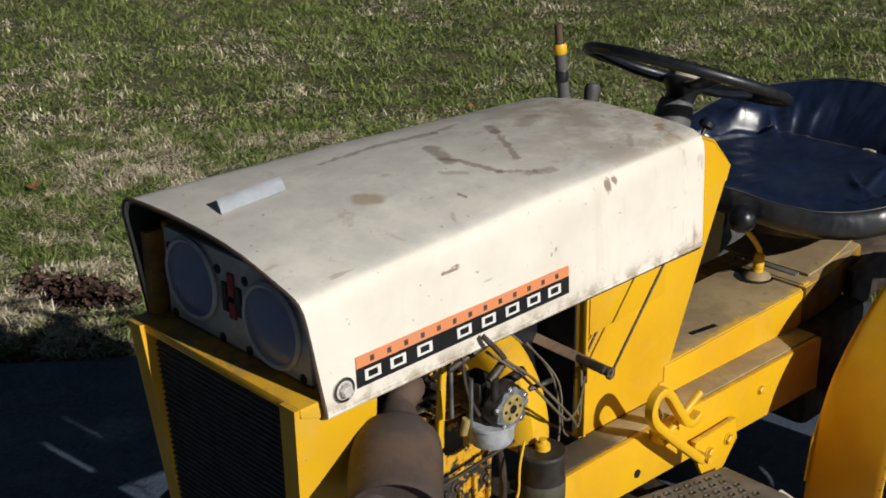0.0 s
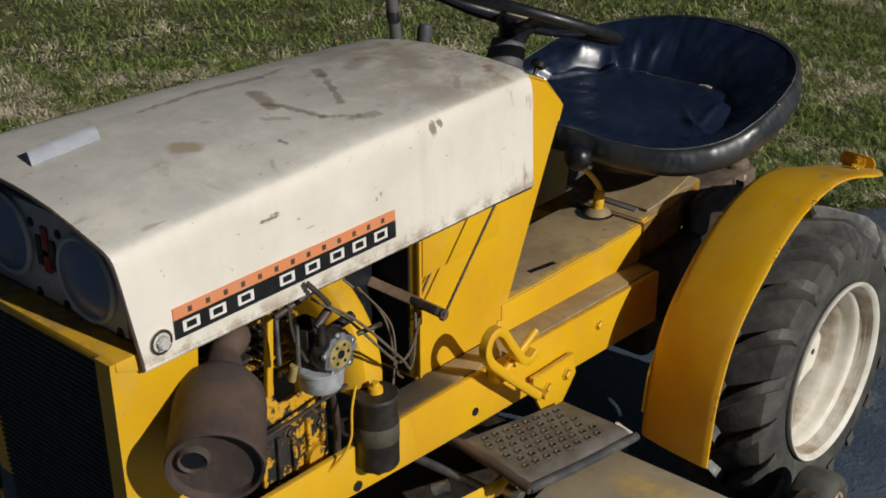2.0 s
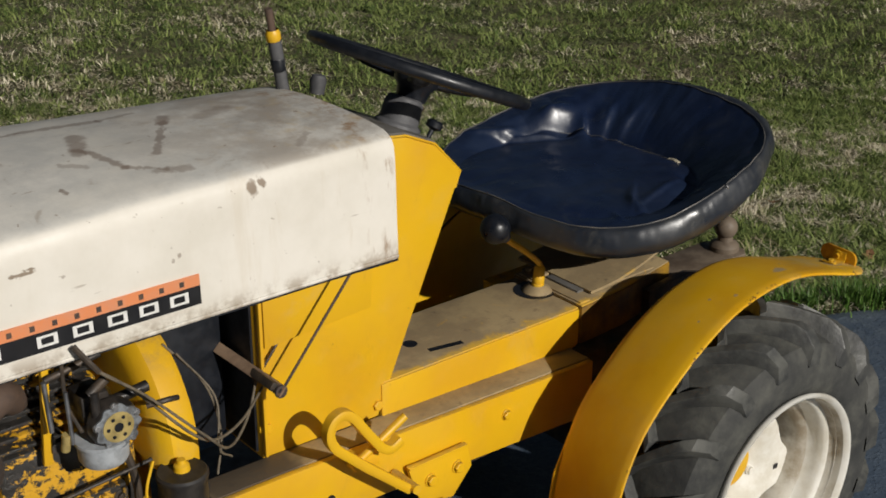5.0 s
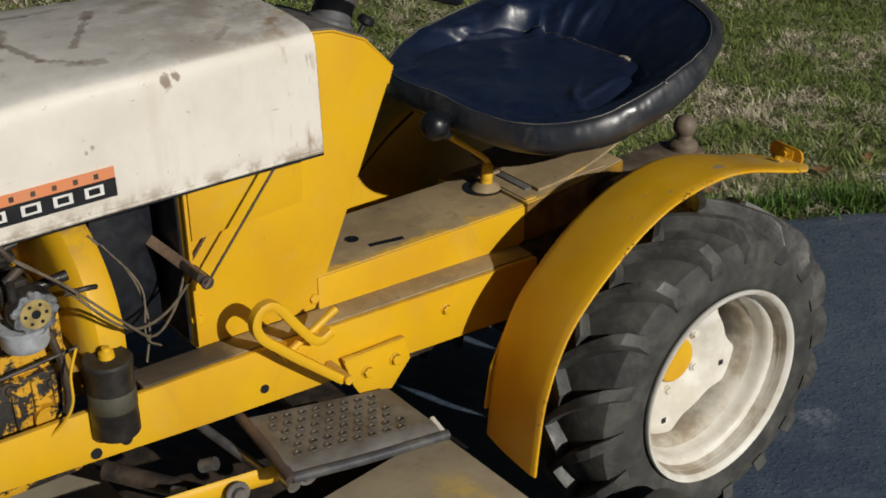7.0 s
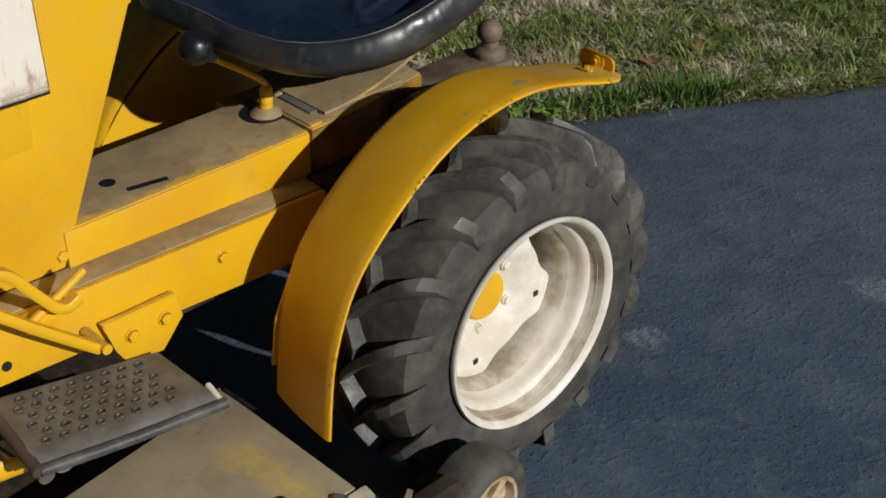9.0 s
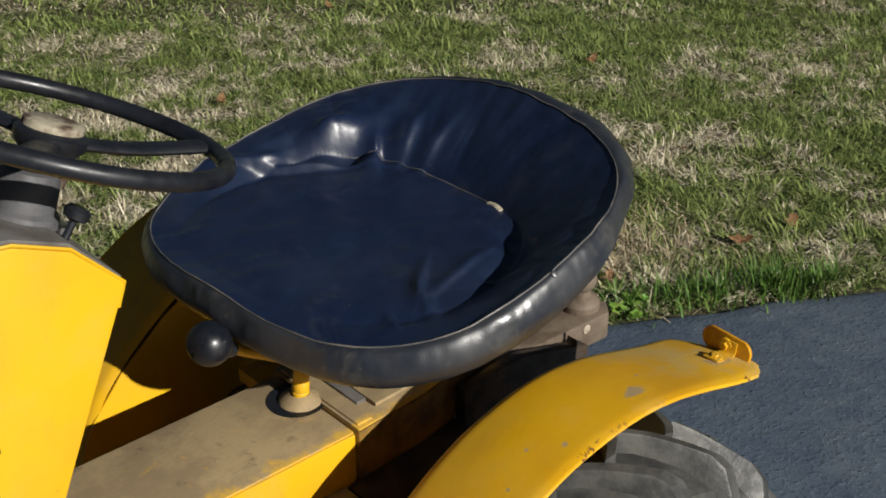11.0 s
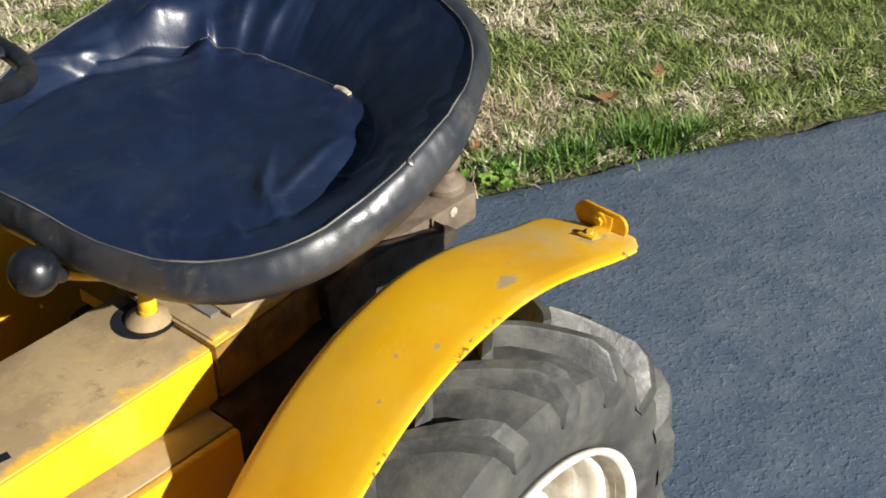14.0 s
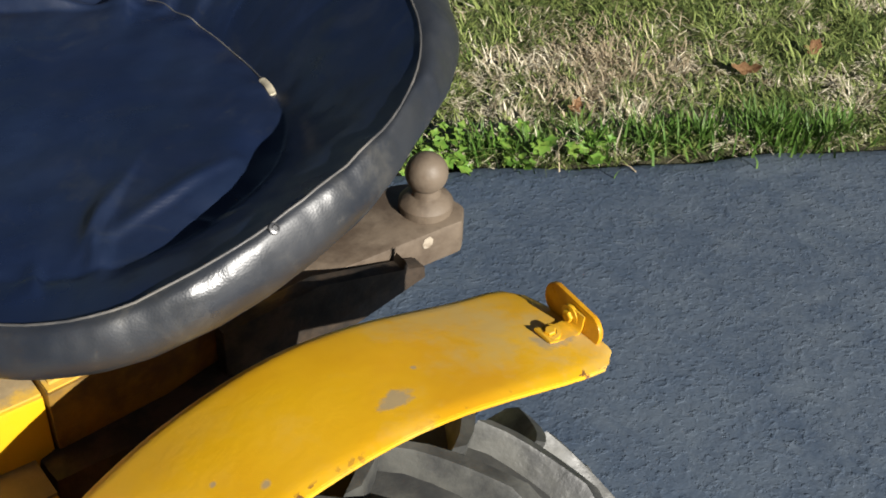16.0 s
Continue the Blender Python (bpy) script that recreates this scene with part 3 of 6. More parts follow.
for i in range(len(xs) - 1):
    for j in range(len(ys) - 1):
        bm.faces.new((grid[i][j], grid[i + 1][j], grid[i + 1][j + 1], grid[i][j + 1]))
lawn = part("ground", bm, M_TURF, None)
tagged(lawn, "winter lawn soil with thatch under patchy grass", "ground", kind="structure")

bm = bmesh.new()
rows = []
for x in spread(-12, 14, -2.4, 3.6, 0.08):
    row = []
    ye, k = edge_y(x)
    k = math.sqrt(1 + k * k)
    for w in [0.0, 0.012, 0.03, 0.07, 0.14, 0.25, 0.4, 0.6, 0.85, 1.1, 1.4, 1.8, 2.3, 3.0, 4.0, 6.0]:
        wob = 0.012 * math.sin(x * 10) + 0.008 * math.sin(x * 25 + 1) + 0.006 * noise.noise((x * 14, 0, 3))
        y = ye - k * (w + wob * max(0, 1 - w * 4))
        lift = -0.035 if w == 0 else (0.004 if w < 0.02 else 0.010)
        row.append(bm.verts.new((x, y, ground_z(x, y) + lift + 0.003 * noise.noise((x * 6, y * 6, 0)))))
    rows.append(row)
for a, b in zip(rows, rows[1:]):
    for k in range(len(a) - 1):
        bm.faces.new((a[k], b[k], b[k + 1], a[k + 1]))
drive = part("pavement", bm, M_ASPH, None)
tagged(drive, "dark sealed asphalt driveway with pale scuffs and a painted sun fleck", "driveway", kind="structure")
GZ = 0.01 + ground_z(0.03, -0.47)

# ---- the tractor ----
tractor = thing("garden_tractor", "worn yellow garden tractor with cream hood and black seat", "tractor")
HOOD_F, HOOD_R = -1.300, -0.497


def side_y(z):
    return -0.198 + (z - 0.715) * 0.045


HOOD_Y = (-0.198, -0.1955, -0.193, -0.1918, -0.1900, -0.1855, -0.178, -0.165, -0.13, -0.08, -0.04, 0.0, 0.04, 0.08, 0.13, 0.165, 0.183, 0.190, 0.1925, 0.193, 0.1955, 0.198)
HOOD_ZF = (0.715, 0.77, 0.83, 0.851, 0.863, 0.872, 0.8775, 0.8828, 0.8942, 0.9065, 0.9126, 0.9162, 0.9180, 0.9192, 0.9187, 0.9172, 0.9140, 0.9062, 0.8926, 0.83, 0.77, 0.715)
HOOD_ZR = (0.712, 0.77, 0.83, 0.860, 0.8800, 0.8910, 0.8975, 0.9020, 0.9060, 0.9085, 0.9090, 0.9085, 0.9070, 0.9040, 0.8975, 0.8890, 0.8800, 0.8700, 0.855, 0.82, 0.77, 0.712)


def hood_section(u, v):
    p = along([(y, a + (b - a) * u, 0) for y, a, b in zip(HOOD_Y, HOOD_ZF, HOOD_ZR)], v)
    return p.x, p.y


def hood_fn(u, v):
    y, z = hood_section(u, v)
    x0 = HOOD_F - 0.007 + 0.027 * max(0, min(1, (0.89 - z) / 0.17))
    x = x0 + (HOOD_R - x0) * u
    top = max(0.0, (z - 0.80) / 0.12)
    z += top * 0.006 * math.sin(math.pi * u) + 0.0012 * noise.noise((x * 7, y * 9, z * 7))
    return x, y + 0.0012 * noise.noise((x * 6, 4, z * 9)), z


hood = part("hood", sheet(hood_fn, 48, 64, 0.003), M_CREAM, tractor, "stained cream-white sheet metal hood", angle=50)
# black inner sheet paints the shade inside the hood
part("hood_shade_sheet", sheet(lambda u, v: (lambda p: (p[0] + 0.004, p[1] * 0.972, p[2] - 0.007))(hood_fn(u, v)), 24, 48, 0.001), M_BLACK, hood, "black sheet for the shade on the hood's underside")
part("front_lip", hose([hood_fn(0.0, i / 60) for i in range(61)], 0.0026, 6, 0), M_RUST, hood, "rusty front lip of the hood")
# folded lower edge of the side
part("hood_edge", hose([(HOOD_F + 0.02, -0.1965, 0.715), (-0.9, -0.1965, 0.715), (HOOD_R, -0.1965, 0.715)], 0.0035, 8, 6), M_CREAM, hood, "dirty folded lower edge")


def decal_plate(x0, x1, z0, z1, lift):
    bm = bmesh.new()
    q = [(x0, z0), (x1, z0), (x1, z1), (x0, z1)]
    a = [bm.verts.new((x, side_y(z) - lift - 0.0010, z)) for x, z in q]
    b = [bm.verts.new((x, side_y(z) + 0.001, z)) for x, z in q]
    bm.faces.new(a), bm.faces.new(b)
    for i in range(4):
        bm.faces.new((a[i], a[(i + 1) % 4], b[(i + 1) % 4], b[i]))
    return bm


DX0, DX1, DZ0, DZM, DZ1 = -1.229, -0.826, 0.7365, 0.7630, 0.7785
decal = part("decal", decal_plate(DX0, DX1, DZ0, DZM, 0.0012), M_DECAL, hood, "black decal strip with white lettering bars")
part("decal_band", decal_plate(DX0, DX1, DZM, DZ1, 0.0012), M_ORANGE, hood, "orange decal band with small dark bars")


def letter_bar(cx, w, z0, z1, material, kind):
    """A plain bar-built mark in place of a letter."""
    bm, t = None, w * 0.30
    for x0, x1, a, b in kind:
        bm = join(bm, decal_plate(cx + (x0 - 0.5) * w, cx + (x1 - 0.5) * w, z0 + (z1 - z0) * a, z0 + (z1 - z0) * b, 0.0018)) if bm else decal_plate(cx + (x0 - 0.5) * w, cx + (x1 - 0.5) * w, z0 + (z1 - z0) * a, z0 + (z1 - z0) * b, 0.0018)
    return part("lettering_bar", bm, material, decal)


BAR = [(0, 1, 0, 1)]
for cx in (-1.203, -1.160, -1.113, -1.040, -0.993, -0.946, -0.902, -0.858):
    letter_bar(cx, 0.027, DZ0 + 0.0065, DZM - 0.0050, M_LETTER, [(0, 1.0, 0, 0.2), (0, 0.2, 0.2, 0.8), (0.8, 1.0, 0.2, 0.8), (0, 1.0, 0.8, 1.0)])
for k in range(13):
    letter_bar(-1.203 + k * 0.0292, 0.0065, DZM + 0.0040, DZ1 - 0.0042, M_RUST, BAR)

bolt_at("hood_bolt", (-1.251, side_y(0.743) - 0.001, 0.743), (0, -1, 0), 0.0090, hood, M_BRIGHT, "bright steel hex bolt with a wide washer", 1.9, 0.011)
part("washer_ring", lathe([(0.0125, 0.001), (0.0132, 0.0024), (0.0165, 0.0024), (0.0172, 0.0008)], (-1.251, side_y(0.743) - 0.001, 0.743), (0, -1, 0), 28), M_DARK, hood)

# front casting with the grille
GX = -1.322


def grille_half(z):
    return 0.142 + (z - 0.25) * 0.095


casting = None
for s in (-1, 1):
    bmq = bmesh.new()
    ring = []
    for z in (0.22, 0.40, 0.56, 0.736):
        h = grille_half(z)
        ring.append([bmq.verts.new(p) for p in ((GX + (0.736 - z) * 0.07, s * h, z), (-1.19, s * (h + 0.004), z), (-1.19, s * (h - 0.03), z), (-1.285, s * (h - 0.034), z), (GX + (0.736 - z) * 0.07, s * (h - 0.030), z))])
    for a, b in zip(ring, ring[1:]):
        for k in range(5):
            bmq.faces.new((a[k], a[(k + 1) % 5], b[(k + 1) % 5], b[k]))
    bmq.faces.new(ring[0]), bmq.faces.new(ring[-1])
    bevel(bmq, 0.004, 2)
    casting = join(casting, bmq)
casting = prism([(GX + 0.008, 0.723), (GX + 0.008, 0.737), (-1.268, 0.737), (-1.262, 0.705)], -0.190, 0.190, "y", 0.003, casting)
casting = box(GX, -1.27, -0.148, 0.148, 0.22, 0.30, 0.004, bm=casting)
front = part("grille_housing", casting, M_YELD, tractor, "yellow cast grille housing")
part("grille_screen", box(-1.300, -1.290, -0.165, 0.165, 0.28, 0.708), M_SCREEN, front, "dark wire grille screen")
for k in range(48):
    z = 0.303 + k * 0.0085
    part("grille_wire", rod((-1.302, -grille_half(z) + 0.03, z), (-1.302, grille_half(z) - 0.03, z), 0.0016, 5), M_GREY, front)
part("hood_liner", box(-1.290, -1.262, 0.168, 0.185, 0.738, 0.862, 0.002), M_GRIME_SHADE, front, "grimy yellow liner inside the hood")
# lamp panel recessed under the hood
part("panel_frame", box(-1.262, -1.235, -0.178, 0.178, 0.70, 0.872, 0.006), M_YELD, front)
panel = part("lamp_panel", box(-1.270, -1.258, -0.158, 0.158, 0.738, 0.872, 0.004), M_PANEL, front, "grey-white lamp panel")
for y in (-0.088, 0.088):
    lamp = part("headlight", lathe([(0.057, 0.0), (0.060, 0.006), (0.056, 0.010), (0.052, 0.007), (0.052, -0.002)], (-1.270, y, 0.808 + 0.07 * y), (-1, 0, 0), 40), M_PANEL, front, "round sealed-beam headlight")
    part("lamp_bowl", lathe([(0.052 * math.sin(a), 0.004 - 0.040 * math.cos(a)) for a in (math.pi / 2 * k / 10 for k in range(11))], (-1.270, y, 0.808 + 0.07 * y), (-1, 0, 0), 36), M_LAMPBACK, lamp)
    part("lens", lathe([(0.052, 0.0045), (0.052, 0.008), (0.035, 0.013), (0.015, 0.0155), (0, 0.016)], (-1.270, y, 0.808 + 0.07 * y), (-1, 0, 0), 40), M_GLASS, lamp, "ribbed glass lens tinted blue for the reflected sky")
for y in (-0.143, -0.03, 0.03, 0.143):
    for z in (0.745, 0.845):
        bolt_at("panel_screw", (-1.270, y, z), (-1, 0, 0), 0.004, panel, M_BLACK)
for y0, y1, m, z0, z1 in ((-0.007, 0.007, M_RED, 0.782, 0.847), (-0.021, -0.010, M_DECAL, 0.789, 0.831), (0.010, 0.021, M_DECAL, 0.789, 0.831), (-0.0095, 0.0095, M_DECAL, 0.805, 0.815)):
    part("emblem_bar", box(-1.2735, -1.270, y0, y1, z0, z1, 0.001), m, panel)

# loose bent plate on the hood
plate = sheet(lambda u, v: (-1.259 + 0.110 * u + 0.008 * v, 0.026 + 0.022 * v + 0.006 * u, 0.9205 + 0.003 * u + 0.012 * math.sin(v * 1.35)), 4, 8, 0.0015)
pl = part("metal_plate", plate, M_ZINC, None)
tagged(pl, "bent strip of bare galvanised sheet lying on the hood", "metal strip")

# muffler
F = Vector((-1.258, -0.292, 0.603))
B = F + Vector((0.68, 0.70, 0.22)).normalized() * 0.178
ax = (B - F).normalized()
mb = lathe([(0.0, 0.012), (0.034, 0.010), (0.054, 0.007), (0.057, -0.001), (0.061, -0.003), (0.0625, 0.003), (0.0615, 0.012), (0.0615, 0.105), (0.059, 0.125), (0.048, 0.143), (0.030, 0.158), (0.026, 0.19), (0.0, 0.19)], F, ax, 48)
muffler = part("muffler", mb, M_RUST, tractor, "rusty brown exhaust muffler")
a_, u_, v_ = frame_of(ax)
upv = (Vector((0, 0, 1)) - ax * ax.z).normalized()
sdv = ax.cross(upv)
C = F + upv * 0.010 - sdv * 0.027
part("outlet", lathe([(0.014, 0.03), (0.0150, 0.004), (0.0185, 0.001), (0.022, 0.006), (0.022, 0.012)], C, ax, 24), M_RUST, muffler)
part("outlet_bore", lathe([(0, 0.009), (0.0155, 0.0085)], C - ax * 0.004, ax, 20), M_BLACK, muffler)
part("exhaust_elbow", hose([B - ax * 0.01, B + Vector((0.02, 0.02, 0.006)), (-1.09, -0.14, 0.66), (-1.06, -0.10, 0.63)], 0.022, 14), M_RUST, muffler)

# engine
eng = box(-1.10, -0.905, -0.125, 0.12, 0.27, 0.56, 0.012)
engine = part("engine_block", eng, M_ENG, tractor, "greasy black engine block with flaking yellow paint")
part("far_shroud", box(-1.03, -0.865, 0.095, 0.135, 0.33, 0.665, 0.01), M_ENG, engine, "sooty sheet metal engine shroud")
# added plate that closes the gap where sun streaks pass the engine
part("streak_blocker", box(-0.868, -0.765, 0.108, 0.124, 0.505, 0.665, 0.004), M_DARK, engine)
for k in range(7):
    part("cooling_fin", box(-1.11, -0.95, -0.125 + 0.002 * k, 0.12, 0.565 + k * 0.016, 0.571 + k * 0.016, 0.002), M_ENG, engine)
part("cylinder_head", box(-1.085, -0.975, -0.105, 0.10, 0.56, 0.69, 0.01), M_ENG, engine)
SHX = -0.892
sbm = lathe([(0, 0), (0.14, 0.0), (0.166, 0.006), (0.176, 0.018), (0.176, 0.048), (0.170, 0.060), (0.0, 0.062)], (SHX, 0.0, 0.495), (1, 0, 0), 56)
bmesh.ops.delete(sbm, geom=[v for v in sbm.verts if v.co.z < 0.47 and v.co.y < 0], context="VERTS")
part("shroud", sbm, M_PATCH, engine, "yellow flywheel shroud")
part("side_cover", box(-1.06, -0.93, -0.138, -0.12, 0.33, 0.47, 0.006), M_ENG, engine)
part("shroud_side", prism([(-1.047, 0.545), (-1.034, 0.545), (-1.024, 0.70), (-1.034, 0.70)], -0.150, -0.140, "y", 0.003), M_YELD, engine)
for p, q, r in (((-0.955, -0.14, 0.40), (-0.955, -0.152, 0.40), 0.02), ((-1.04, -0.13, 0.37), (-1.04, -0.15, 0.37), 0.016), ((-0.98, -0.13, 0.31), (-0.98, -0.147, 0.31), 0.012)):
    part("engine_boss", rod(p, q, r, 14), M_ENG, engine)
for x, z in ((-1.05, 0.45), (-1.05, 0.34), (-0.94, 0.45), (-0.94, 0.34), (-1.0, 0.46)):
    bolt_at("engine_bolt", (x, -0.138, z), (0, -1, 0), 0.007, engine, M_DARK)
part("governor_rod", rod((-1.07, -0.155, 0.487), (-0.90, -0.16, 0.505), 0.003, 8), M_DARK, engine)
# made wider than the battery so that less sun passes through the bay
part("battery_box", box(-0.815, -0.712, -0.04, 0.15, 0.42, 0.65, 0.01), M_BLACK, tractor, "black battery box in the engine bay, widened to block sun gaps")

# carburettor
def notched(place, r, thick, n):
    """A thin round plate with a wavy, notched rim, facing -y."""
    return prism([(place[0] + (r + 0.0022 * math.cos(n * t) - 0.003 * max(0.0, math.cos(3 * t + 1)) ** 8) * math.cos(t), place[2] + (r + 0.0022 * math.cos(n * t)) * math.sin(t)) for t in (2 * math.pi * k / 72 for k in range(72))], place[1] - thick, place[1] + 0.001, "y", 0.0004)


cb = lathe([(0, 0), (0.030, 0.0), (0.034, 0.008), (0.034, 0.02), (0.026, 0.03), (0.023, 0.06), (0.03, 0.075), (0, 0.08)], (-0.962, -0.215, 0.607), (0, 1, 0), 28)
cb = lathe([(0, 0), (0.02, 0), (0.024, 0.02), (0.018, 0.05), (0, 0.05)], (-0.968, -0.19, 0.585), (0, 0, 1), 20, cb)
cb = rod((-0.99, -0.18, 0.62), (-0.90, -0.18, 0.63), 0.008, 10, cb)
cb = box(-0.995, -0.955, -0.185, -0.14, 0.605, 0.645, 0.006, bm=cb)
cb = rod((-0.985, -0.205, 0.60), (-0.985, -0.205, 0.66), 0.006, 10, cb)
carb = part("carburettor", cb, M_CARB, tractor, "oily dark carburettor")
carb.location = (-0.009, -0.006, 0.006)
part("carb_flange", notched((-0.962, -0.2155, 0.607), 0.0305, 0.0022, 9), M_ALLOY, carb, "pale grey notched flange")
part("gasket", lathe([(0.006, -0.001), (0.0215, -0.001), (0.0215, -0.003), (0.006, -0.003)], (-0.962, -0.2155, 0.607), (0, 1, 0), 28), M_BRASS, carb, "brass-coloured round gasket face")
part("bowl", lathe([(0, 0.0), (0.030, 0.0), (0.033, 0.006), (0.034, 0.028), (0.037, 0.030), (0.037, 0.035), (0, 0.036)], (-0.972, -0.185, 0.548), (0, 0, 1), 32), M_ALU, carb, "pale grey float bowl")
part("gasket_bore", lathe([(0, -0.0032), (0.0065, -0.0032), (0.0065, -0.0042), (0, -0.0042)], (-0.962, -0.2155, 0.607), (0, 1, 0), 16), M_BLACK, carb)
for k in range(6):
    t = math.pi * k / 3
    part("gasket_port", lathe([(0, 0), (0.0026, 0), (0.0026, 0.0009), (0, 0.0009)], (-0.962 + 0.0145 * math.cos(t), -0.2185, 0.607 + 0.0145 * math.sin(t)), (0, -1, 0), 10), M_BLACK, carb)
for k in range(5):
    t = 2 * math.pi * k / 5 + 0.4
    bolt_at("flange_bolt", (-0.962 + 0.029 * math.cos(t), -0.215, 0.607 + 0.029 * math.sin(t)), (0, -1, 0), 0.0045, carb, M_STEEL, "", 1.2)
part("carb_lever", hose([(-0.915, -0.205, 0.615), (-0.89, -0.215, 0.62), (-0.872, -0.21, 0.615)], 0.004, 8), M_DARK, carb)
part("choke_link", hose([(-1.0, -0.19, 0.60), (-1.01, -0.175, 0.64), (-1.005, -0.16, 0.70)], 0.0028, 8), M_DARK, carb)

for p, q2, r, m in (((-1.030, -0.165, 0.60), (-1.034, -0.168, 0.675), 0.0035, M_STEEL), ((-1.012, -0.185, 0.585), (-1.016, -0.19, 0.665), 0.003, M_STEEL), ((-1.02, -0.178, 0.575), (-1.018, -0.182, 0.600), 0.006, M_BRASS),
                    ((-1.03, -0.16, 0.672), (-0.955, -0.165, 0.690), 0.005, M_DARK), ((-0.99, -0.20, 0.655), (-0.965, -0.20, 0.672), 0.007, M_DARK)):
    part("fitting", rod(p, q2, r, 10), m, carb)
part("oil_pipe", hose([(-0.925, -0.15, 0.33), (-0.93, -0.165, 0.40), (-0.925, -0.16, 0.47), (-0.935, -0.15, 0.54)], 0.006, 8), M_DARK, engine)
for k in range(5):
    part("rib", box(-1.06 + 0.03 * k, -1.052 + 0.03 * k, -0.146, -0.137, 0.335, 0.465, 0.002), M_ENG, engine)

# coil can
coil = part("ignition_coil", lathe([(0, 0), (0.032, 0), (0.035, 0.004), (0.035, 0.114), (0.0368, 0.118), (0.0368, 0.124), (0.034, 0.127), (0.031, 0.126), (0.018, 0.128), (0, 0.128)], (-0.903, -0.222, 0.370), (0, 0, 1), 36), M_COIL, tractor, "sooty black ignition coil can")
part("coil_label", lathe([(0.0353, 0), (0.0356, 0.0005), (0.0356, 0.030), (0.0353, 0.0305)], (-0.903, -0.222, 0.418), (0, 0, 1), 36), M_BAND, coil)
part("coil_tower", lathe([(0.012, 0), (0.011, 0.009), (0.007, 0.012), (0.006, 0.017), (0, 0.018)], (-0.903, -0.222, 0.4975), (0, 0, 1), 20), M_YELD, coil, "yellow terminal tower")
part("coil_bracket", box(-0.93, -0.845, -0.192, -0.178, 0.42, 0.44, 0.003), M_DARK, coil)
coil.location = (0.030, 0.028, -0.004)

# cables
for pts, r, m in (
    ([(-1.005, -0.213, 0.722), (-0.985, -0.222, 0.695), (-0.93, -0.225, 0.645), (-0.85, -0.225, 0.555), (-0.80, -0.20, 0.505), (-0.745, -0.16, 0.515), (-0.705, -0.125, 0.555)], 0.0021, M_CABLE),
    ([(-1.00, -0.20, 0.705), (-0.94, -0.21, 0.65), (-0.87, -0.22, 0.565), (-0.82, -0.20, 0.525), (-0.76, -0.17, 0.52), (-0.70, -0.13, 0.535)], 0.0022, M_CABLE),
    ([(-0.84, -0.10, 0.64), (-0.80, -0.14, 0.58), (-0.785, -0.15, 0.50), (-0.80, -0.16, 0.44)], 0.0018, M_CABLE),
    ([(-0.83, -0.12, 0.63), (-0.79, -0.15, 0.56), (-0.80, -0.17, 0.49), (-0.775, -0.16, 0.46)], 0.0016, M_CABLE),
    ([(-0.915, -0.195, 0.525), (-0.930, -0.200, 0.490), (-0.933, -0.200, 0.446), (-0.945, -0.195, 0.418), (-0.965, -0.18, 0.39)], 0.0022, M_YELD),
):
    part("cable", hose(pts, r, 8, 8), m, tractor)
part("choke_clip", hose([(-1.012, -0.205, 0.735), (-1.0, -0.222, 0.715), (-0.99, -0.225, 0.70)], 0.0042, 8), M_DARK, tractor)

# frame rails
for s in (-1, 1):
    y0, y1 = (-0.181, -0.170) if s < 0 else (0.170, 0.181)
    d_ = 0.0 if s < 0 else 0.04
    web = prism([(-1.30, 0.345), (-0.70, 0.305), (-0.40, 0.290), (-0.05, 0.272), (-0.05, 0.382 - d_), (-0.70, 0.404 - d_), (-1.30, 0.412 - d_)], y0, y1, "y", 0.003)
    rail = part("frame_rail", web, M_YEL, tractor, "yellow pressed-steel frame rail")
    fl = prism([(-0.815, 0.396), (-0.70, 0.395), (-0.05, 0.374), (-0.05, 0.384), (-0.70, 0.4055), (-0.815, 0.407)], s * 0.1695, s * 0.118, "y", 0.002)
    if s < 0:
        part("rail_flange", fl, M_DUSTY, rail, "dust-covered top flange")
for x, z, r in ((-0.62, 0.331, 0.0075), (-0.856, 0.337, 0.009), (-0.905, 0.333, 0.009)):
    part("rail_hole", lathe([(0, 0), (r, 0), (r, 0.002), (0, 0.002)], (x, -0.1813, z), (0, -1, 0), 18), M_BLACK, rail)
bolt_at("rail_bolt", (-0.257, -0.181, 0.348), (0, -1, 0), 0.0085, rail, M_YEL, "", 1.2)

# tower under the dash
tower = prism([(-0.700, 0.4045), (-0.700, 0.700), (-0.66, 0.84), (-0.47, 0.868), (-0.420, 0.862), (-0.363, 0.837), (-0.311, 0.782), (-0.322, 0.756), (-0.480, 0.3985)], -0.1185, 0.045, "y", 0.004)
ped = part("dash_tower", tower, M_YEL, tractor, "yellow sheet steel dash tower")
part("side_patch", prism([(-0.693, 0.596), (-0.500, 0.606), (-0.494, 0.72), (-0.693, 0.72)], -0.1310, -0.117, "y", 0.0012), M_PATCH, ped, "faded yellow overlapping plate")
part("edge_flange", prism([(-0.700, 0.412), (-0.694, 0.412), (-0.694, 0.70), (-0.700, 0.70)], -0.130, -0.117, "y", 0.002), M_YEL, ped)
for x, z in ((-0.690, 0.455), (-0.482, 0.420)):
    bolt_at("tower_bolt", (x, -0.116, z), (0, -1, 0), 0.009, ped, M_YEL, "", 1.3)
dash = part("dash_plate", prism([(-0.47, 0.869), (-0.420, 0.863), (-0.363, 0.8385), (-0.313, 0.784), (-0.311, 0.788), (-0.361, 0.843), (-0.419, 0.868), (-0.47, 0.874)], -0.112, 0.042, "y", 0.001), M_TREAD, ped, "grey worn dash plate")
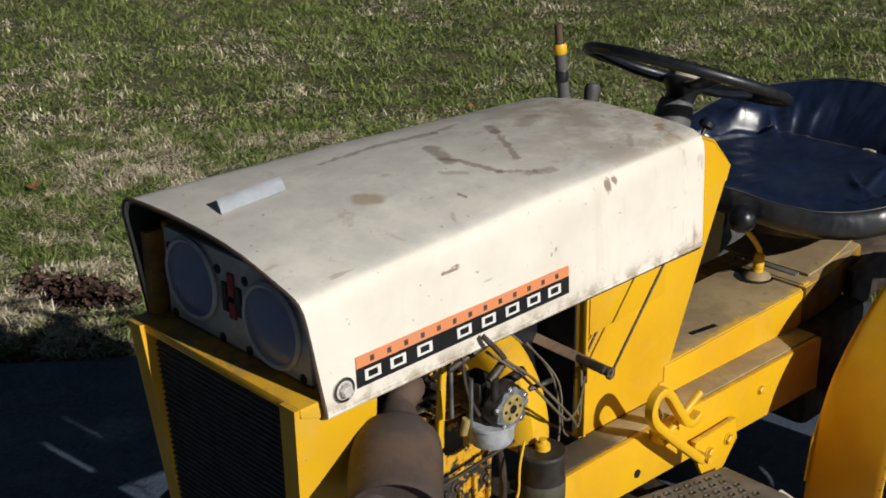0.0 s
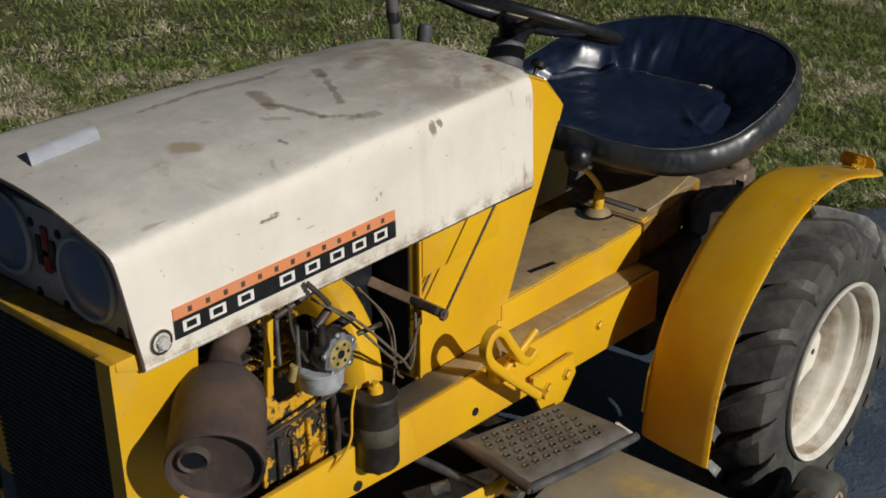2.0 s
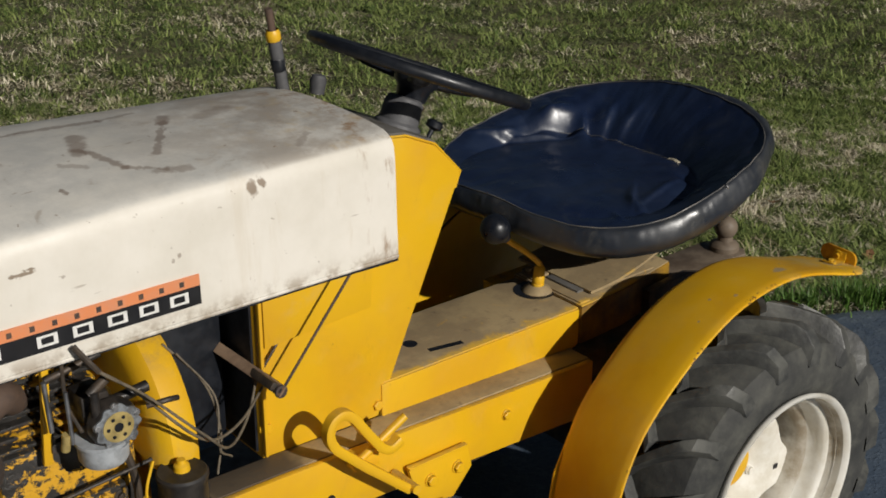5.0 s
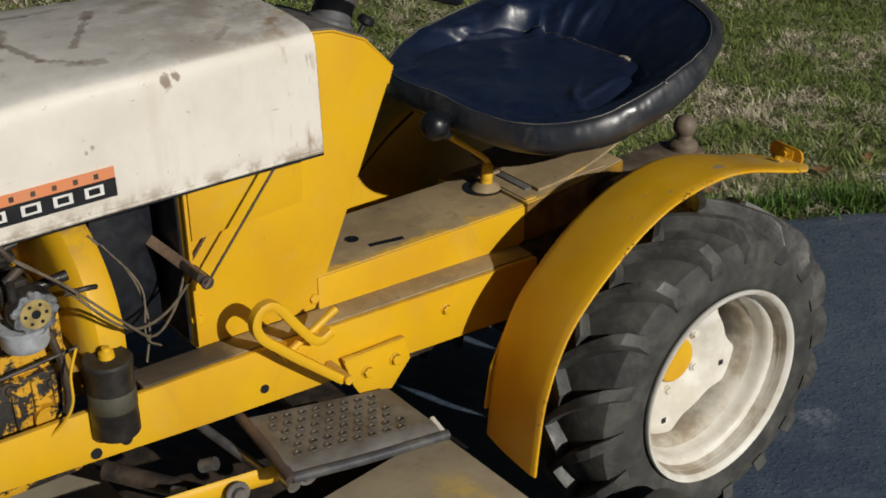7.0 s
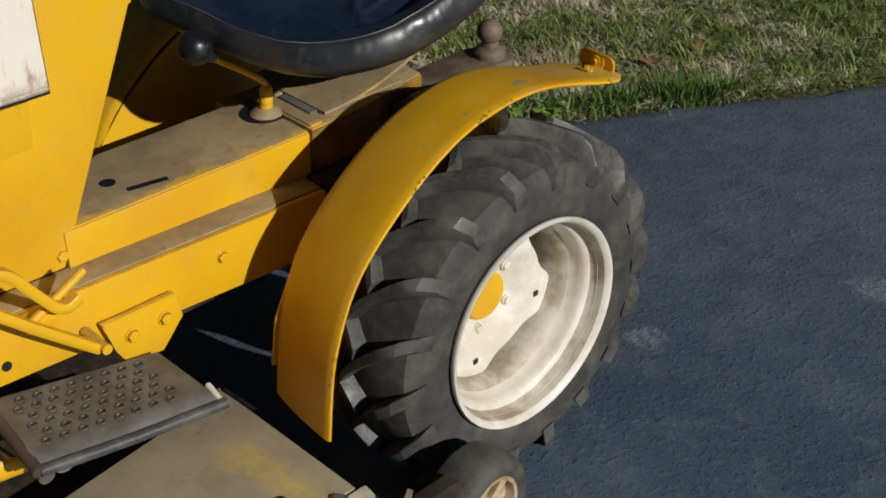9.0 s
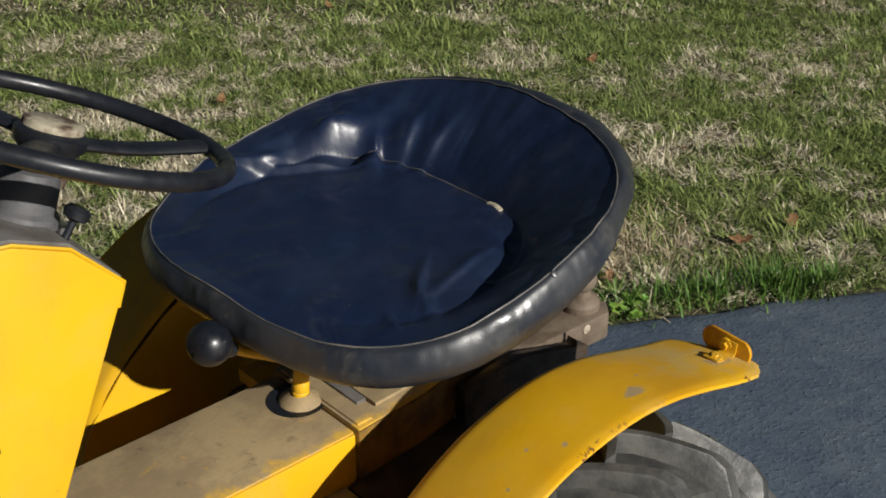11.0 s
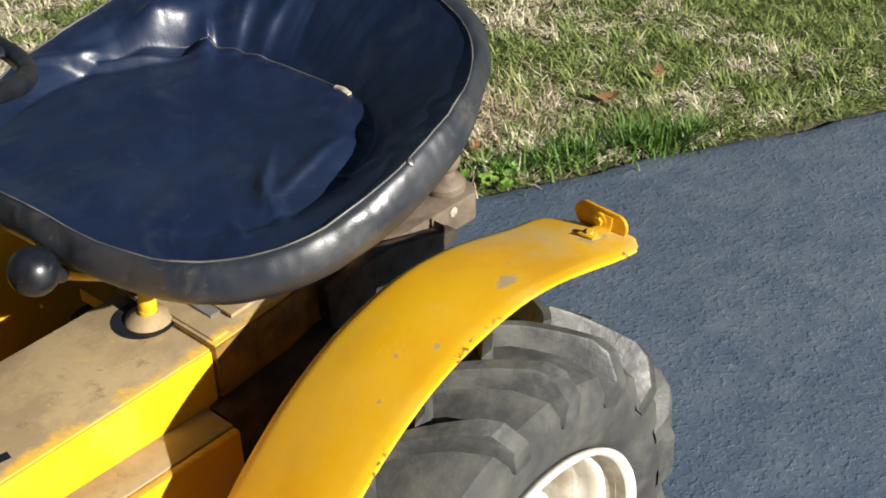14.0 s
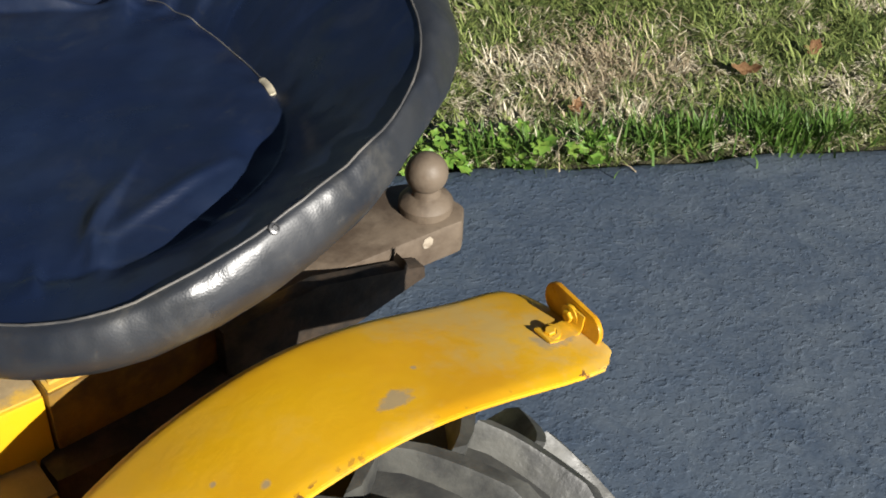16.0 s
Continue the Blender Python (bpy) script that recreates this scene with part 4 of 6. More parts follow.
part("dash_edge", hose([(-0.47, -0.1165, 0.870), (-0.420, -0.1165, 0.864), (-0.363, -0.1165, 0.839), (-0.311, -0.1165, 0.783), (-0.321, -0.1165, 0.757)], 0.0022, 6, 0), M_YELD, ped, "folded yellow edge round the dash")
n_ = Vector((0.59, 0, 0.81))
for x, y, z in ((-0.352, -0.080, 0.829),):
    p = Vector((x, y, z))
    part("dash_knob", lathe([(0, 0.0), (0.004, 0.0), (0.004, 0.022), (0.013, 0.026), (0.014, 0.034), (0.010, 0.038), (0, 0.038)], p, n_, 18), M_BLACK, ped, "black pull knob")
part("gauge", lathe([(0.03, 0), (0.03, 0.008), (0.026, 0.010), (0.0, 0.008)], (-0.345, -0.02, 0.822), n_, 28), M_STEEL, ped)
# black sheet stands for the shade inside the tower's open front
part("tower_shade_sheet", box(-0.7045, -0.7005, -0.109, 0.040, 0.415, 0.71), M_BLACK, ped, "black sheet for the shaded open front of the tower")
# link rods beside the tower
part("link_rod", rod((-0.572, -0.181, 0.702), (-0.700, -0.181, 0.548), 0.0022, 8), M_RUST, tractor)
part("link_rod", rod((-0.648, -0.126, 0.622), (-0.700, -0.128, 0.560), 0.0022, 8), M_DARK, tractor)
part("link_lever", strap([(-0.722, -0.040, 0.572), (-0.712, -0.100, 0.563), (-0.700, -0.186, 0.551)], 0.0018, 0.0085, 4, (0.75, 0.12, 0.65)), M_LEVER, tractor, "brown bent link lever")
part("lever_bracket", prism([(-0.716, 0.556), (-0.690, 0.540), (-0.684, 0.548), (-0.708, 0.566)], -0.176, -0.118, "y", 0.002), M_DARK, tractor)
bolt_at("lever_nut", (-0.699, -0.180, 0.549), (0, -1, 0), 0.006, tractor, M_RUST)

# steering
col_a, col_n = Vector((-0.405, -0.008, 0.78)), Vector((0.386, 0, 0.922)).normalized()
SW = Vector((-0.317, -0.021, 0.927))
steer = part("steering_wheel", lathe([(0.1765 + 0.0098 * math.cos(t), 0.0098 * math.sin(t)) for t in (2 * math.pi * k / 14 for k in range(14))], SW, col_n, 72, closed=True), M_BLACK, tractor, "black steering wheel")
part("hub", lathe([(0, -0.052), (0.024, -0.05), (0.028, -0.03), (0.036, -0.022), (0.038, -0.010), (0.030, -0.004), (0, -0.002)], SW, col_n, 28), M_BLACK, steer)
part("horn_cap", lathe([(0.0315, -0.005), (0.031, 0.0015), (0.027, 0.0035), (0, 0.0045)], SW, col_n, 32), M_HORN, steer, "worn cream and brown cap on the hub")
a_, u_, v_ = frame_of(col_n)
fwd = (Vector((1, 0, 0)) - col_n * col_n.x).normalized()
for k, deg in enumerate((-8, 112, 232)):
    d = fwd * math.cos(radians(deg)) + Vector((0, 1, 0)) * math.sin(radians(deg))
    part("spoke", hose([SW - col_n * 0.018 + d * 0.02, SW - col_n * 0.014 + d * 0.09, SW + d * 0.168], 0.017, 12, 6, flat=0.38, up=col_n), M_BLACK, steer)
colm = part("steering_column", rod(col_a, SW - col_n * 0.045, 0.0185, 18), M_DARK, tractor, "dark steering column")
part("column_boot", lathe([(0.040, 0.0), (0.038, 0.010), (0.033, 0.014), (0.031, 0.045), (0.027, 0.052), (0.020, 0.054)], (-0.372, -0.030, 0.842), col_n, 28), M_GREY, colm, "grey column boot on the dash")
part("column_ring", lathe([(0.0195, 0), (0.025, 0.001), (0.026, 0.008), (0.0195, 0.010)], SW - col_n * 0.062, col_n, 24), M_HORN, colm, "cream plastic ring below the wheel")
part("column_tape", lathe([(0.0195, 0), (0.021, 0.002), (0.021, 0.03), (0.0195, 0.032)], SW - col_n * 0.10, col_n, 20), M_BLACK, colm)
# lift handle behind the hood
lift = part("lift_handle", hose([(-0.490, 0.107, 0.80), (-0.494, 0.105, 0.90), (-0.508, 0.102, 0.985)], 0.0105, 16, 4), M_GREY, tractor, "grey lift lever grip with yellow collar")
part("collar", lathe([(0.0108, 0), (0.0120, 0.002), (0.0120, 0.013), (0.009, 0.018)], (-0.508, 0.102, 0.980), (-0.15, -0.02, 1), 18), M_YEL, lift, "bright yellow collar")
part("thumb_rod", rod((-0.510, 0.102, 0.99), (-0.516, 0.101, 1.032), 0.0065, 12), M_RUST, lift)
part("grip_band", lathe([(0.0107, 0), (0.0114, 0.001), (0.0114, 0.020), (0.0107, 0.021)], (-0.499, 0.1045, 0.930), (-0.15, -0.02, 1), 18), M_BLACK, lift)
part("stub_knob", lathe([(0, 0), (0.012, 0), (0.014, 0.02), (0.011, 0.03), (0, 0.032)], (-0.44, 0.09, 0.885), (0.2, 0, 1), 16), M_GREY, tractor)

# tunnel cover
tun = part("tunnel_cover", prism([(-0.475, 0.365), (-0.475, 0.456), (-0.030, 0.456), (-0.030, 0.345), (-0.2, 0.355)], -0.122, 0.050, "y", 0.004), M_YEL, tractor, "yellow transmission tunnel cover")
part("tunnel_top", box(-0.470, -0.031, -0.119, 0.048, 0.455, 0.4585, 0.0015), M_DUSTY, tun, "dust-covered top plate")
part("tunnel_slot", hose([(-0.345, -0.080, 0.4588), (-0.281, -0.092, 0.4588)], 0.006, 8, 1, flat=0.06), M_BLACK, tun)
part("tunnel_hole", lathe([(0, 0), (0.0125, 0), (0.0125, 0.0008), (0, 0.0008)], (-0.355, -0.042, 0.4583), (0, 0, 1), 24), M_BLACK, tun)
COVER = [(-0.028, -0.126), (0.09, -0.119), (0.25, -0.087), (0.25, 0.06), (-0.028, 0.06)]
# the seat's shade on this side is partly in the brown paint
rearp = part("rear_cover", prism(COVER, 0.385, 0.459, "z", 0.004), M_GRIME_SHADE, tractor, "greasy rear axle cover, browned for the seat's shade")
part("cover_top", prism([(-0.026, -0.123), (0.09, -0.116), (0.247, -0.085), (0.247, 0.058), (-0.026, 0.058)], 0.4585, 0.4612, "z", 0.001), M_DUSTY, rearp, "dust-caked top of the axle cover")
part("cover_plate", box(0.005, 0.046, -0.080, 0.005, 0.459, 0.4655, 0.0015), M_TREAD, rearp, "bare grey plate between dusty covers")
part("cover_plate", box(-0.022, 0.001, -0.116, 0.05, 0.459, 0.4645, 0.0015), M_DUSTY, rearp)
part("cover_plate", box(0.052, 0.20, -0.090, 0.03, 0.459, 0.4635, 0.0015), M_DUSTY, rearp)
part("cover_plate", box(0.004, 0.046, 0.012, 0.05, 0.459, 0.4655, 0.0015), M_DUSTY, rearp)
for x, y in ((0.0735, -0.072), (0.117, -0.070), (0.11, 0.02), (0.0, 0.045)):
    bolt_at("cover_bolt", (x, y, 0.4635), (0, 0, 1), 0.0085, rearp, M_DUSTY)
part("far_plate", box(-0.025, 0.18, 0.085, 0.150, 0.396, 0.416, 0.002), M_YELD, tractor, "dusty yellow plate over the axle")
part("axle_housing", box(-0.05, 0.16, -0.16, 0.16, 0.17, 0.386, 0.02), M_DARK, tractor)
WX, WZ = 0.108, 0.204
part("axle_tube", rod((WX, -0.36, WZ), (WX, 0.36, WZ), 0.045, 20), M_DARK, tractor)
part("drive_cover", box(-0.30, -0.04, -0.11, 0.11, 0.22, 0.376, 0.01), M_DARK, tractor)

# gear lever
lv = part("gear_lever", hose([(-0.040, -0.020, 0.470), (-0.037, -0.022, 0.506), (-0.050, -0.026, 0.524), (-0.095, -0.041, 0.560), (-0.140, -0.054, 0.593), (-0.170, -0.066, 0.618)], 0.0056, 12, 6), M_YELD, tractor, "bent yellow gear lever with black ball knob")
part("lever_collar", lathe([(0.0125, 0), (0.0115, 0.012), (0.0105, 0.013), (0.0115, 0.015), (0.0110, 0.026), (0.0098, 0.028), (0.0108, 0.030), (0.0105, 0.042), (0.0075, 0.047)], (-0.040, -0.020, 0.462), (0.06, -0.05, 1), 18), M_YELD, lv)
part("lever_boot", lathe([(0.029, 0.0006), (0.027, 0.004), (0.018, 0.009), (0.013, 0.012)], (-0.040, -0.020, 0.459), (0, 0, 1), 28), M_DUSTY, lv)
part("lever_opening", lathe([(0, 0), (0.039, 0), (0.039, 0.0009), (0, 0.0009)], (-0.044, -0.016, 0.4583), (0, 0, 1), 32), M_BLACK, lv, "dark round opening under the lever")
part("knob", lathe([(0, -0.026)] + [(0.0265 * math.sin(t), -0.0265 * math.cos(t)) for t in (math.pi * k / 14 for k in range(1, 14))] + [(0, 0.0265)], (-0.198, -0.077, 0.641), (-0.6, -0.3, 0.5), 28), M_KNOB, lv, "black ball knob")
part("knob_ferrule", rod((-0.162, -0.063, 0.611), (-0.180, -0.070, 0.626), 0.010, 14), M_BLACK, lv)

# brake pedal bracket beside the frame
loop = [(x, -0.228, z) for x, z in ((-0.505, 0.328), (-0.53, 0.350), (-0.56, 0.377), (-0.588, 0.402), (-0.618, 0.431), (-0.642, 0.455), (-0.652, 0.479), (-0.645, 0.500), (-0.627, 0.507), (-0.609, 0.495), (-0.590, 0.468), (-0.572, 0.443), (-0.557, 0.424), (-0.540, 0.416), (-0.521, 0.424))]
pedal = part("pedal_bracket", strap(loop, 0.0075, 0.0095), M_YEL, tractor, "bent yellow strap pedal bracket")
part("pedal_rod", rod((-0.600, -0.212, 0.396), (-0.500, -0.215, 0.451), 0.0065, 12), M_YEL, pedal)
part("pedal_block", box(-0.592, -0.548, -0.212, -0.184, 0.382, 0.404, 0.003), M_YEL, pedal)
part("pivot", rod((-0.50, -0.185, 0.331), (-0.50, -0.245, 0.331), 0.008, 12), M_YELD, pedal)
stepb = part("step_bracket", prism([(-0.480, 0.338), (-0.355, 0.333), (-0.345, 0.29), (-0.385, 0.245), (-0.445, 0.250), (-0.462, 0.28)], -0.196, -0.188, "y", 0.002), M_YEL, tractor, "yellow footrest bracket plate")
part("bracket_lip", box(-0.478, -0.356, -0.1985, -0.188, 0.332, 0.3365, 0.0015), M_YEL, stepb)
for x, z in ((-0.434, 0.298), (-0.377, 0.301)):
    bolt_at("bracket_bolt", (x, -0.197, z), (0, -1, 0), 0.0095, stepb, M_YEL, "", 1.25)

# footrest
q = [Vector(p) for p in ((-0.660, -0.182, 0.291), (-0.408, -0.215, 0.264), (-0.402, -0.364, 0.259), (-0.668, -0.338, 0.286))]


def foot_fn(u, v):
    p = q[0].lerp(q[1], 1 - u).lerp(q[3].lerp(q[2], 1 - u), v)
    return p - Vector((0, 0, 0.018 * max(0, (v - 0.82) / 0.18) ** 2))


foot = part("footrest", sheet(foot_fn, 10, 16, 0.004), M_TREAD, tractor, "worn grey footrest with raised tread dimples")
for i in range(8):
    for j in range(6):
        u, v = 0.16 + 0.098 * i + (0.045 if j % 2 else 0), 0.12 + 0.13 * j
        if u < 0.93:
            p = Vector(foot_fn(u, v))
            part("tread_dimple", lathe([(0.0078, 0.0008), (0.0064, 0.0024), (0.0052, 0.0026), (0.0044, 0.0006), (0.0, 0.0004)], p, (0, 0.1, 1), 12), M_TREADHI, foot)
part("front_roll", hose([q[3] + Vector((0, 0.002, -0.016)), q[3].lerp(q[2], 0.5) + Vector((0, 0.002, -0.017)), q[2] + Vector((0.01, 0.002, -0.014))], 0.0085, 12, 3), M_COVERL, foot, "dark rounded front edge")
part("inner_roll", hose([q[0] + Vector((-0.004, 0.01, 0)), q[0].lerp(q[3], 0.5) + Vector((-0.004, 0, -0.003)), q[3] + Vector((-0.004, -0.004, -0.012))], 0.009, 10, 3), M_RUST, foot)
part("end_cap", rod(q[2] + Vector((0.004, 0.004, -0.012)), q[2] + Vector((0.010, 0.045, -0.008)), 0.0055, 10), M_LETTER, foot, "white rubbed end of the footrest")
part("support_arm", box(-0.56, -0.52, -0.33, 0.33, 0.235, 0.262, 0.003), M_DARK, foot)
# underside linkage between frame and mower
for p, q2, r, m in (((-0.85, -0.05, 0.20), (-0.72, -0.22, 0.18), 0.016, M_DARK), ((-0.98, -0.10, 0.20), (-0.88, -0.24, 0.17), 0.010, M_DARK), ((-0.70, -0.10, 0.25), (-0.66, -0.25, 0.22), 0.008, M_STEEL), ((-0.75, -0.20, 0.25), (-0.735, -0.22, 0.26), 0.011, M_STEEL), ((-0.80, -0.19, 0.215), (-0.785, -0.205, 0.215), 0.012, M_STEEL), ((-0.645, -0.30, 0.222), (-0.645, -0.272, 0.225), 0.012, M_STEEL)):
    part("linkage", rod(p, q2, r, 12), m, tractor)

# rear wheels
LUG_TURN = 0.34


def rear_wheel(s):
    """One rear wheel; s = -1 for the side with the outer face towards -y."""
    o, ax = Vector((WX, s * 0.402, WZ)), Vector((0, s, 0))
    prof = [(0.173, 0.082), (0.184, 0.090), (0.200, 0.097), (0.224, 0.099), (0.252, 0.095), (0.271, 0.083), (0.2835, 0.05), (0.288, 0.0)]
    prof = prof + [(r, -h) for r, h in prof[-2::-1]]
    bm = lathe(prof, o, ax, 96, closed=True)
    e1, e2 = Vector((1, 0, 0)), Vector((0, 0, 1))
    wheel = part("rear_wheel", bm, M_RUB, tractor, "lugged rear tyre on a white steel rim", angle=32)
    n = 18
    for side in (1, -1):
        for k in range(n):
            t0 = 2 * math.pi * (k + (0.5 if side < 0 else 0)) / n
            lug, rings = bmesh.new(), []
            for i in range(8):
                u = i / 7
                h = side * (-0.014 + 0.114 * u)
                base = 0.2855 - 0.006 * u if u < 0.8 else 0.2807 - (u - 0.8) / 0.2 * 0.030
                top = base + 0.029 * (1.0 if u < 0.85 else 1 - 0.25 * (u - 0.85) / 0.15)
                t = t0 - LUG_TURN * u ** 0.8
                w = 0.044 + 0.020 * u
                rings.append([lug.verts.new(o + ax * h + (e1 * math.cos(t + a) + e2 * math.sin(t + a)) * r) for r, a in ((base - 0.012, -w * 0.85), (top - 0.004, -w * 0.70), (top, -w * 0.58), (top, w * 0.58), (top - 0.004, w * 0.70), (base - 0.012, w * 0.85))])
            for a, b in zip(rings, rings[1:]):
                for m in range(5):
                    lug.faces.new((a[m], a[m + 1], b[m + 1], b[m]))
            lug.faces.new(rings[0]), lug.faces.new(rings[-1])
            part("lug", lug, M_LUG, wheel, angle=30)
    prof = [(0.1725, 0.080), (0.1835, 0.092), (0.1865, 0.099), (0.1845, 0.103), (0.1785, 0.101), (0.1745, 0.094)]
    part("rim", lathe(prof, o, ax, 96), M_WHITE, wheel, "white painted steel rim with rust specks", angle=50)
    part("rim_groove", lathe([(0.1745, 0.094), (0.1730, 0.082), (0.1725, 0.073), (0.1690, 0.067)], o, ax, 96), M_WELL, wheel, "dirty groove inside the rim, darkened for shade", angle=50)
    part("bead_seat", lathe([(0.1690, 0.067), (0.1625, 0.0645), (0.1585, 0.060), (0.1565, 0.050), (0.1550, 0.038), (0.1520, 0.032)], o, ax, 96), M_WHITE, wheel, "", angle=50)
    part("rim_well", lathe([(0.1520, 0.032), (0.1465, 0.026), (0.1420, 0.014), (0.1410, -0.05), (0.166, -0.07), (0.174, -0.088)], o, ax, 72), M_WELL, wheel, "brown rim well of dirt and painted shade")
    bm = bmesh.new()
    N = 96
    rings = []
    for r_, h in ((0.0, -0.030), (0.040, -0.030), (0.058, -0.028), (0.074, -0.018), (0.086, -0.011), (0.95, -0.008), (0.985, -0.009), (1.0, -0.013), (1.0, -0.030)):
        ring = []
        for i in range(N):
            a = 2 * math.pi * i / N
            lobe = 0.5 + 0.5 * math.cos(4 * (a - radians(-20)))
            edge = 0.1150 + 0.0275 * min(1.0, lobe * 1.3) ** 2.5
            r = r_ if r_ < 0.5 else edge * r_
            ring.append(bm.verts.new(o + ax * (h + 0.010) + (e1 * math.cos(a) + e2 * math.sin(a)) * max(r, 0.0005)))
        rings.append(ring)
    for p, q3 in zip(rings, rings[1:]):
        for i in range(N):
            bm.faces.new((p[i], p[(i + 1) % N], q3[(i + 1) % N], q3[i]))
    bm.faces.new(rings[0])
    disc = part("wheel_disc", bm, M_WHITE, wheel, "white lobed wheel disc")
    for k in range(4):
        a = radians(-19 + 90 * k)
        p = o + ax * 0.0017 + (e1 * math.cos(a) + e2 * math.sin(a)) * 0.113
        part("square_hole", lathe([(0, 0), (0.0070, 0), (0.0070, 0.0012), (0, 0.0012)], p, ax, 4), M_BLACK, wheel)
    part("hub_cap", lathe([(0.043, -0.022), (0.043, -0.014), (0.040, -0.011), (0.0, -0.009)], o, ax, 40), M_YEL, wheel, "yellow hub cap")
    for k in range(5):
        a = radians(40 + 72 * k)
        bolt_at("wheel_bolt", o + ax * -0.0155 + (e1 * math.cos(a) + e2 * math.sin(a)) * 0.061, ax, 0.0072, wheel, M_WHITE, "", 1.3)
    return wheel


rear_wheel(-1)
rear_wheel(1).location.y = -0.045      # the rear's middle lies nearer the footrest's side than the hood's

# fenders
# the arch along its outer edge, and how far the inner edge lies below it
FEND = [(-0.268, 0.150), (-0.262, 0.210), (-0.250, 0.288), (-0.216, 0.378), (-0.168, 0.440), (-0.092, 0.504), (-0.015, 0.549), (0.057, 0.570), (0.125, 0.5765), (0.190, 0.5695), (0.244, 0.556), (0.312, 0.537), (0.372, 0.524)]
FLINE = smooth_line([(x, 0, z) for x, z in FEND], 5)


def fender(s):
    def fn(u, v):
        p = along(FLINE, u)
        y = -0.288 - 0.152 * v
        end = max(0.0, (u - 0.965) / 0.035)
        mid = -0.364
        cut = 1 - 0.22 * (1 - math.sqrt(max(0, 1 - end * end)))
        y = mid + (y - mid) * cut
        edge = max(0.0, abs(2 * v - 1) - 0.86) / 0.14
        d = (along(FLINE, min(u + 0.02, 1)) - along(FLINE, max(u - 0.02, 0))).normalized()
        nrm = Vector((-d.z, 0, d.x))
        p = p + nrm * (0.009 - 0.021 * (1 - v) - 0.0055 * edge ** 2 * (0.35 if v > 0.5 else 1.0) - 0.0035 * (2 * v - 1) ** 2) + nrm * 0.0015 * noise.noise((p.x * 9, y * 12, 2))
        return p.x, -s * y, p.z

    f = part("fender", sheet(fn, 60, 26, 0.0028), M_YEL if s > 0 else M_YELF, tractor, "yellow arched rear fender with scratches", angle=60)
    part("fender_bead", hose([fn(i / 40, 1.0) for i in range(41)], 0.0026, 8, 0), M_YEL if s > 0 else M_YELF, f)
    low = [(-0.258, 0.20), (-0.245, 0.28), (-0.205, 0.36), (-0.155, 0.418), (-0.08, 0.480), (-0.01, 0.522), (0.06, 0.542), (0.125, 0.549), (0.19, 0.541), (0.25, 0.527), (0.235, 0.47), (0.22, 0.36), (0.19, 0.29), (0.10, 0.22), (-0.20, 0.19)]
    part("inner_panel", prism(low, s * 0.287, s * 0.291, "y", 0.001), M_YEL, f, "yellow inner fender panel")
    part("reflector_bracket", strap([(0.328, s * 0.384, 0.5405), (0.352, s * 0.384, 0.5325), (0.364, s * 0.384, 0.534), (0.367, s * 0.384, 0.55)], 0.0012, 0.011, 4), M_YEL, f)
    disc = prism([(math.copysign(0.0235, math.cos(a)) + 0.0155 * math.cos(a), 0.0155 * math.sin(a)) for a in (math.pi * (2 * k + 1) / 28 for k in range(28))], -0.0025, 0.0025, "x", 0.001)
    rf = part("reflector", disc, M_REFL, f, "amber oblong reflector plate")
    rf.matrix_basis = pose(0.371, s * 0.377, 0.5390, 0, 8, s * 4)
    bolt_at("reflector_bolt", (0.366, s * 0.378, 0.541), (-1, 0, 0), 0.006, f, M_YEL)
    bolt_at("fender_bolt", (0.338, s * 0.384, 0.5385), (-0.2, 0, 1), 0.0055, f, M_YEL)
    return f


def fender_paint():
    m = Mat("scratched_yellow_paint", 0.4)
    c = m.mix(m.ramp(m.noise(5, 4), 0.35, 0.7), (0.79, 0.445, 0.010), (0.68, 0.335, 0.008))
    haze = m.math("MULTIPLY", m.ramp(m.noise(8, 6, 0.7), 0.45, 0.66), m.ramp(m.axis(0), 0.02, 0.34, 0.12, 0.62))
    c = m.mix(haze, c, (0.56, 0.43, 0.19))
    for place, r, sq, w in (((0.157, -0.404, 0.577), 0.015, (0.7, 1.2, 0.3), 0.03), ((0.195, -0.375, 0.575), 0.004, (1, 1, 0.3), 0.008), ((0.006, -0.381, 0.556), 0.0045, (1, 1, 0.3), 0.005), ((0.034, -0.412, 0.565), 0.006, (1, 1, 0.3), 0.007), ((-0.005, -0.415, 0.55), 0.003, (1, 1, 0.3), 0.004), ((-0.04, -0.40, 0.54), 0.003, (1, 1, 0.3), 0.004), ((0.335, -0.388, 0.535), 0.018, (0.8, 1, 0.3), 0.03)):
        c = m.mix(m.math("MULTIPLY", m.near(place, r, w, 70, sq), 0.8), c, (0.36, 0.30, 0.20))
    edge = m.math("MULTIPLY", m.ramp(m.axis(1), -0.4335, -0.4375), m.math("MULTIPLY", m.ramp(m.noise(120, 3, 0.6), 0.55, 0.61), m.ramp(m.noise(9, 2), 0.5, 0.6)))
    c = m.mix(edge, c, (0.20, 0.09, 0.03))
    m.color(c).rough(m.ramp(m.noise(14, 5), 0.3, 0.7, 0.32, 0.55)).bump(m.noise(120, 3), 0.0005, 0.4)
    return m.m


M_YELF = fender_paint()
fender(-1)
fender(1).location.y = -0.045

# seat
SC = Vector((0.125, -0.0155))
SEAT_MID = Vector((SC.x, SC.y, 0.68))
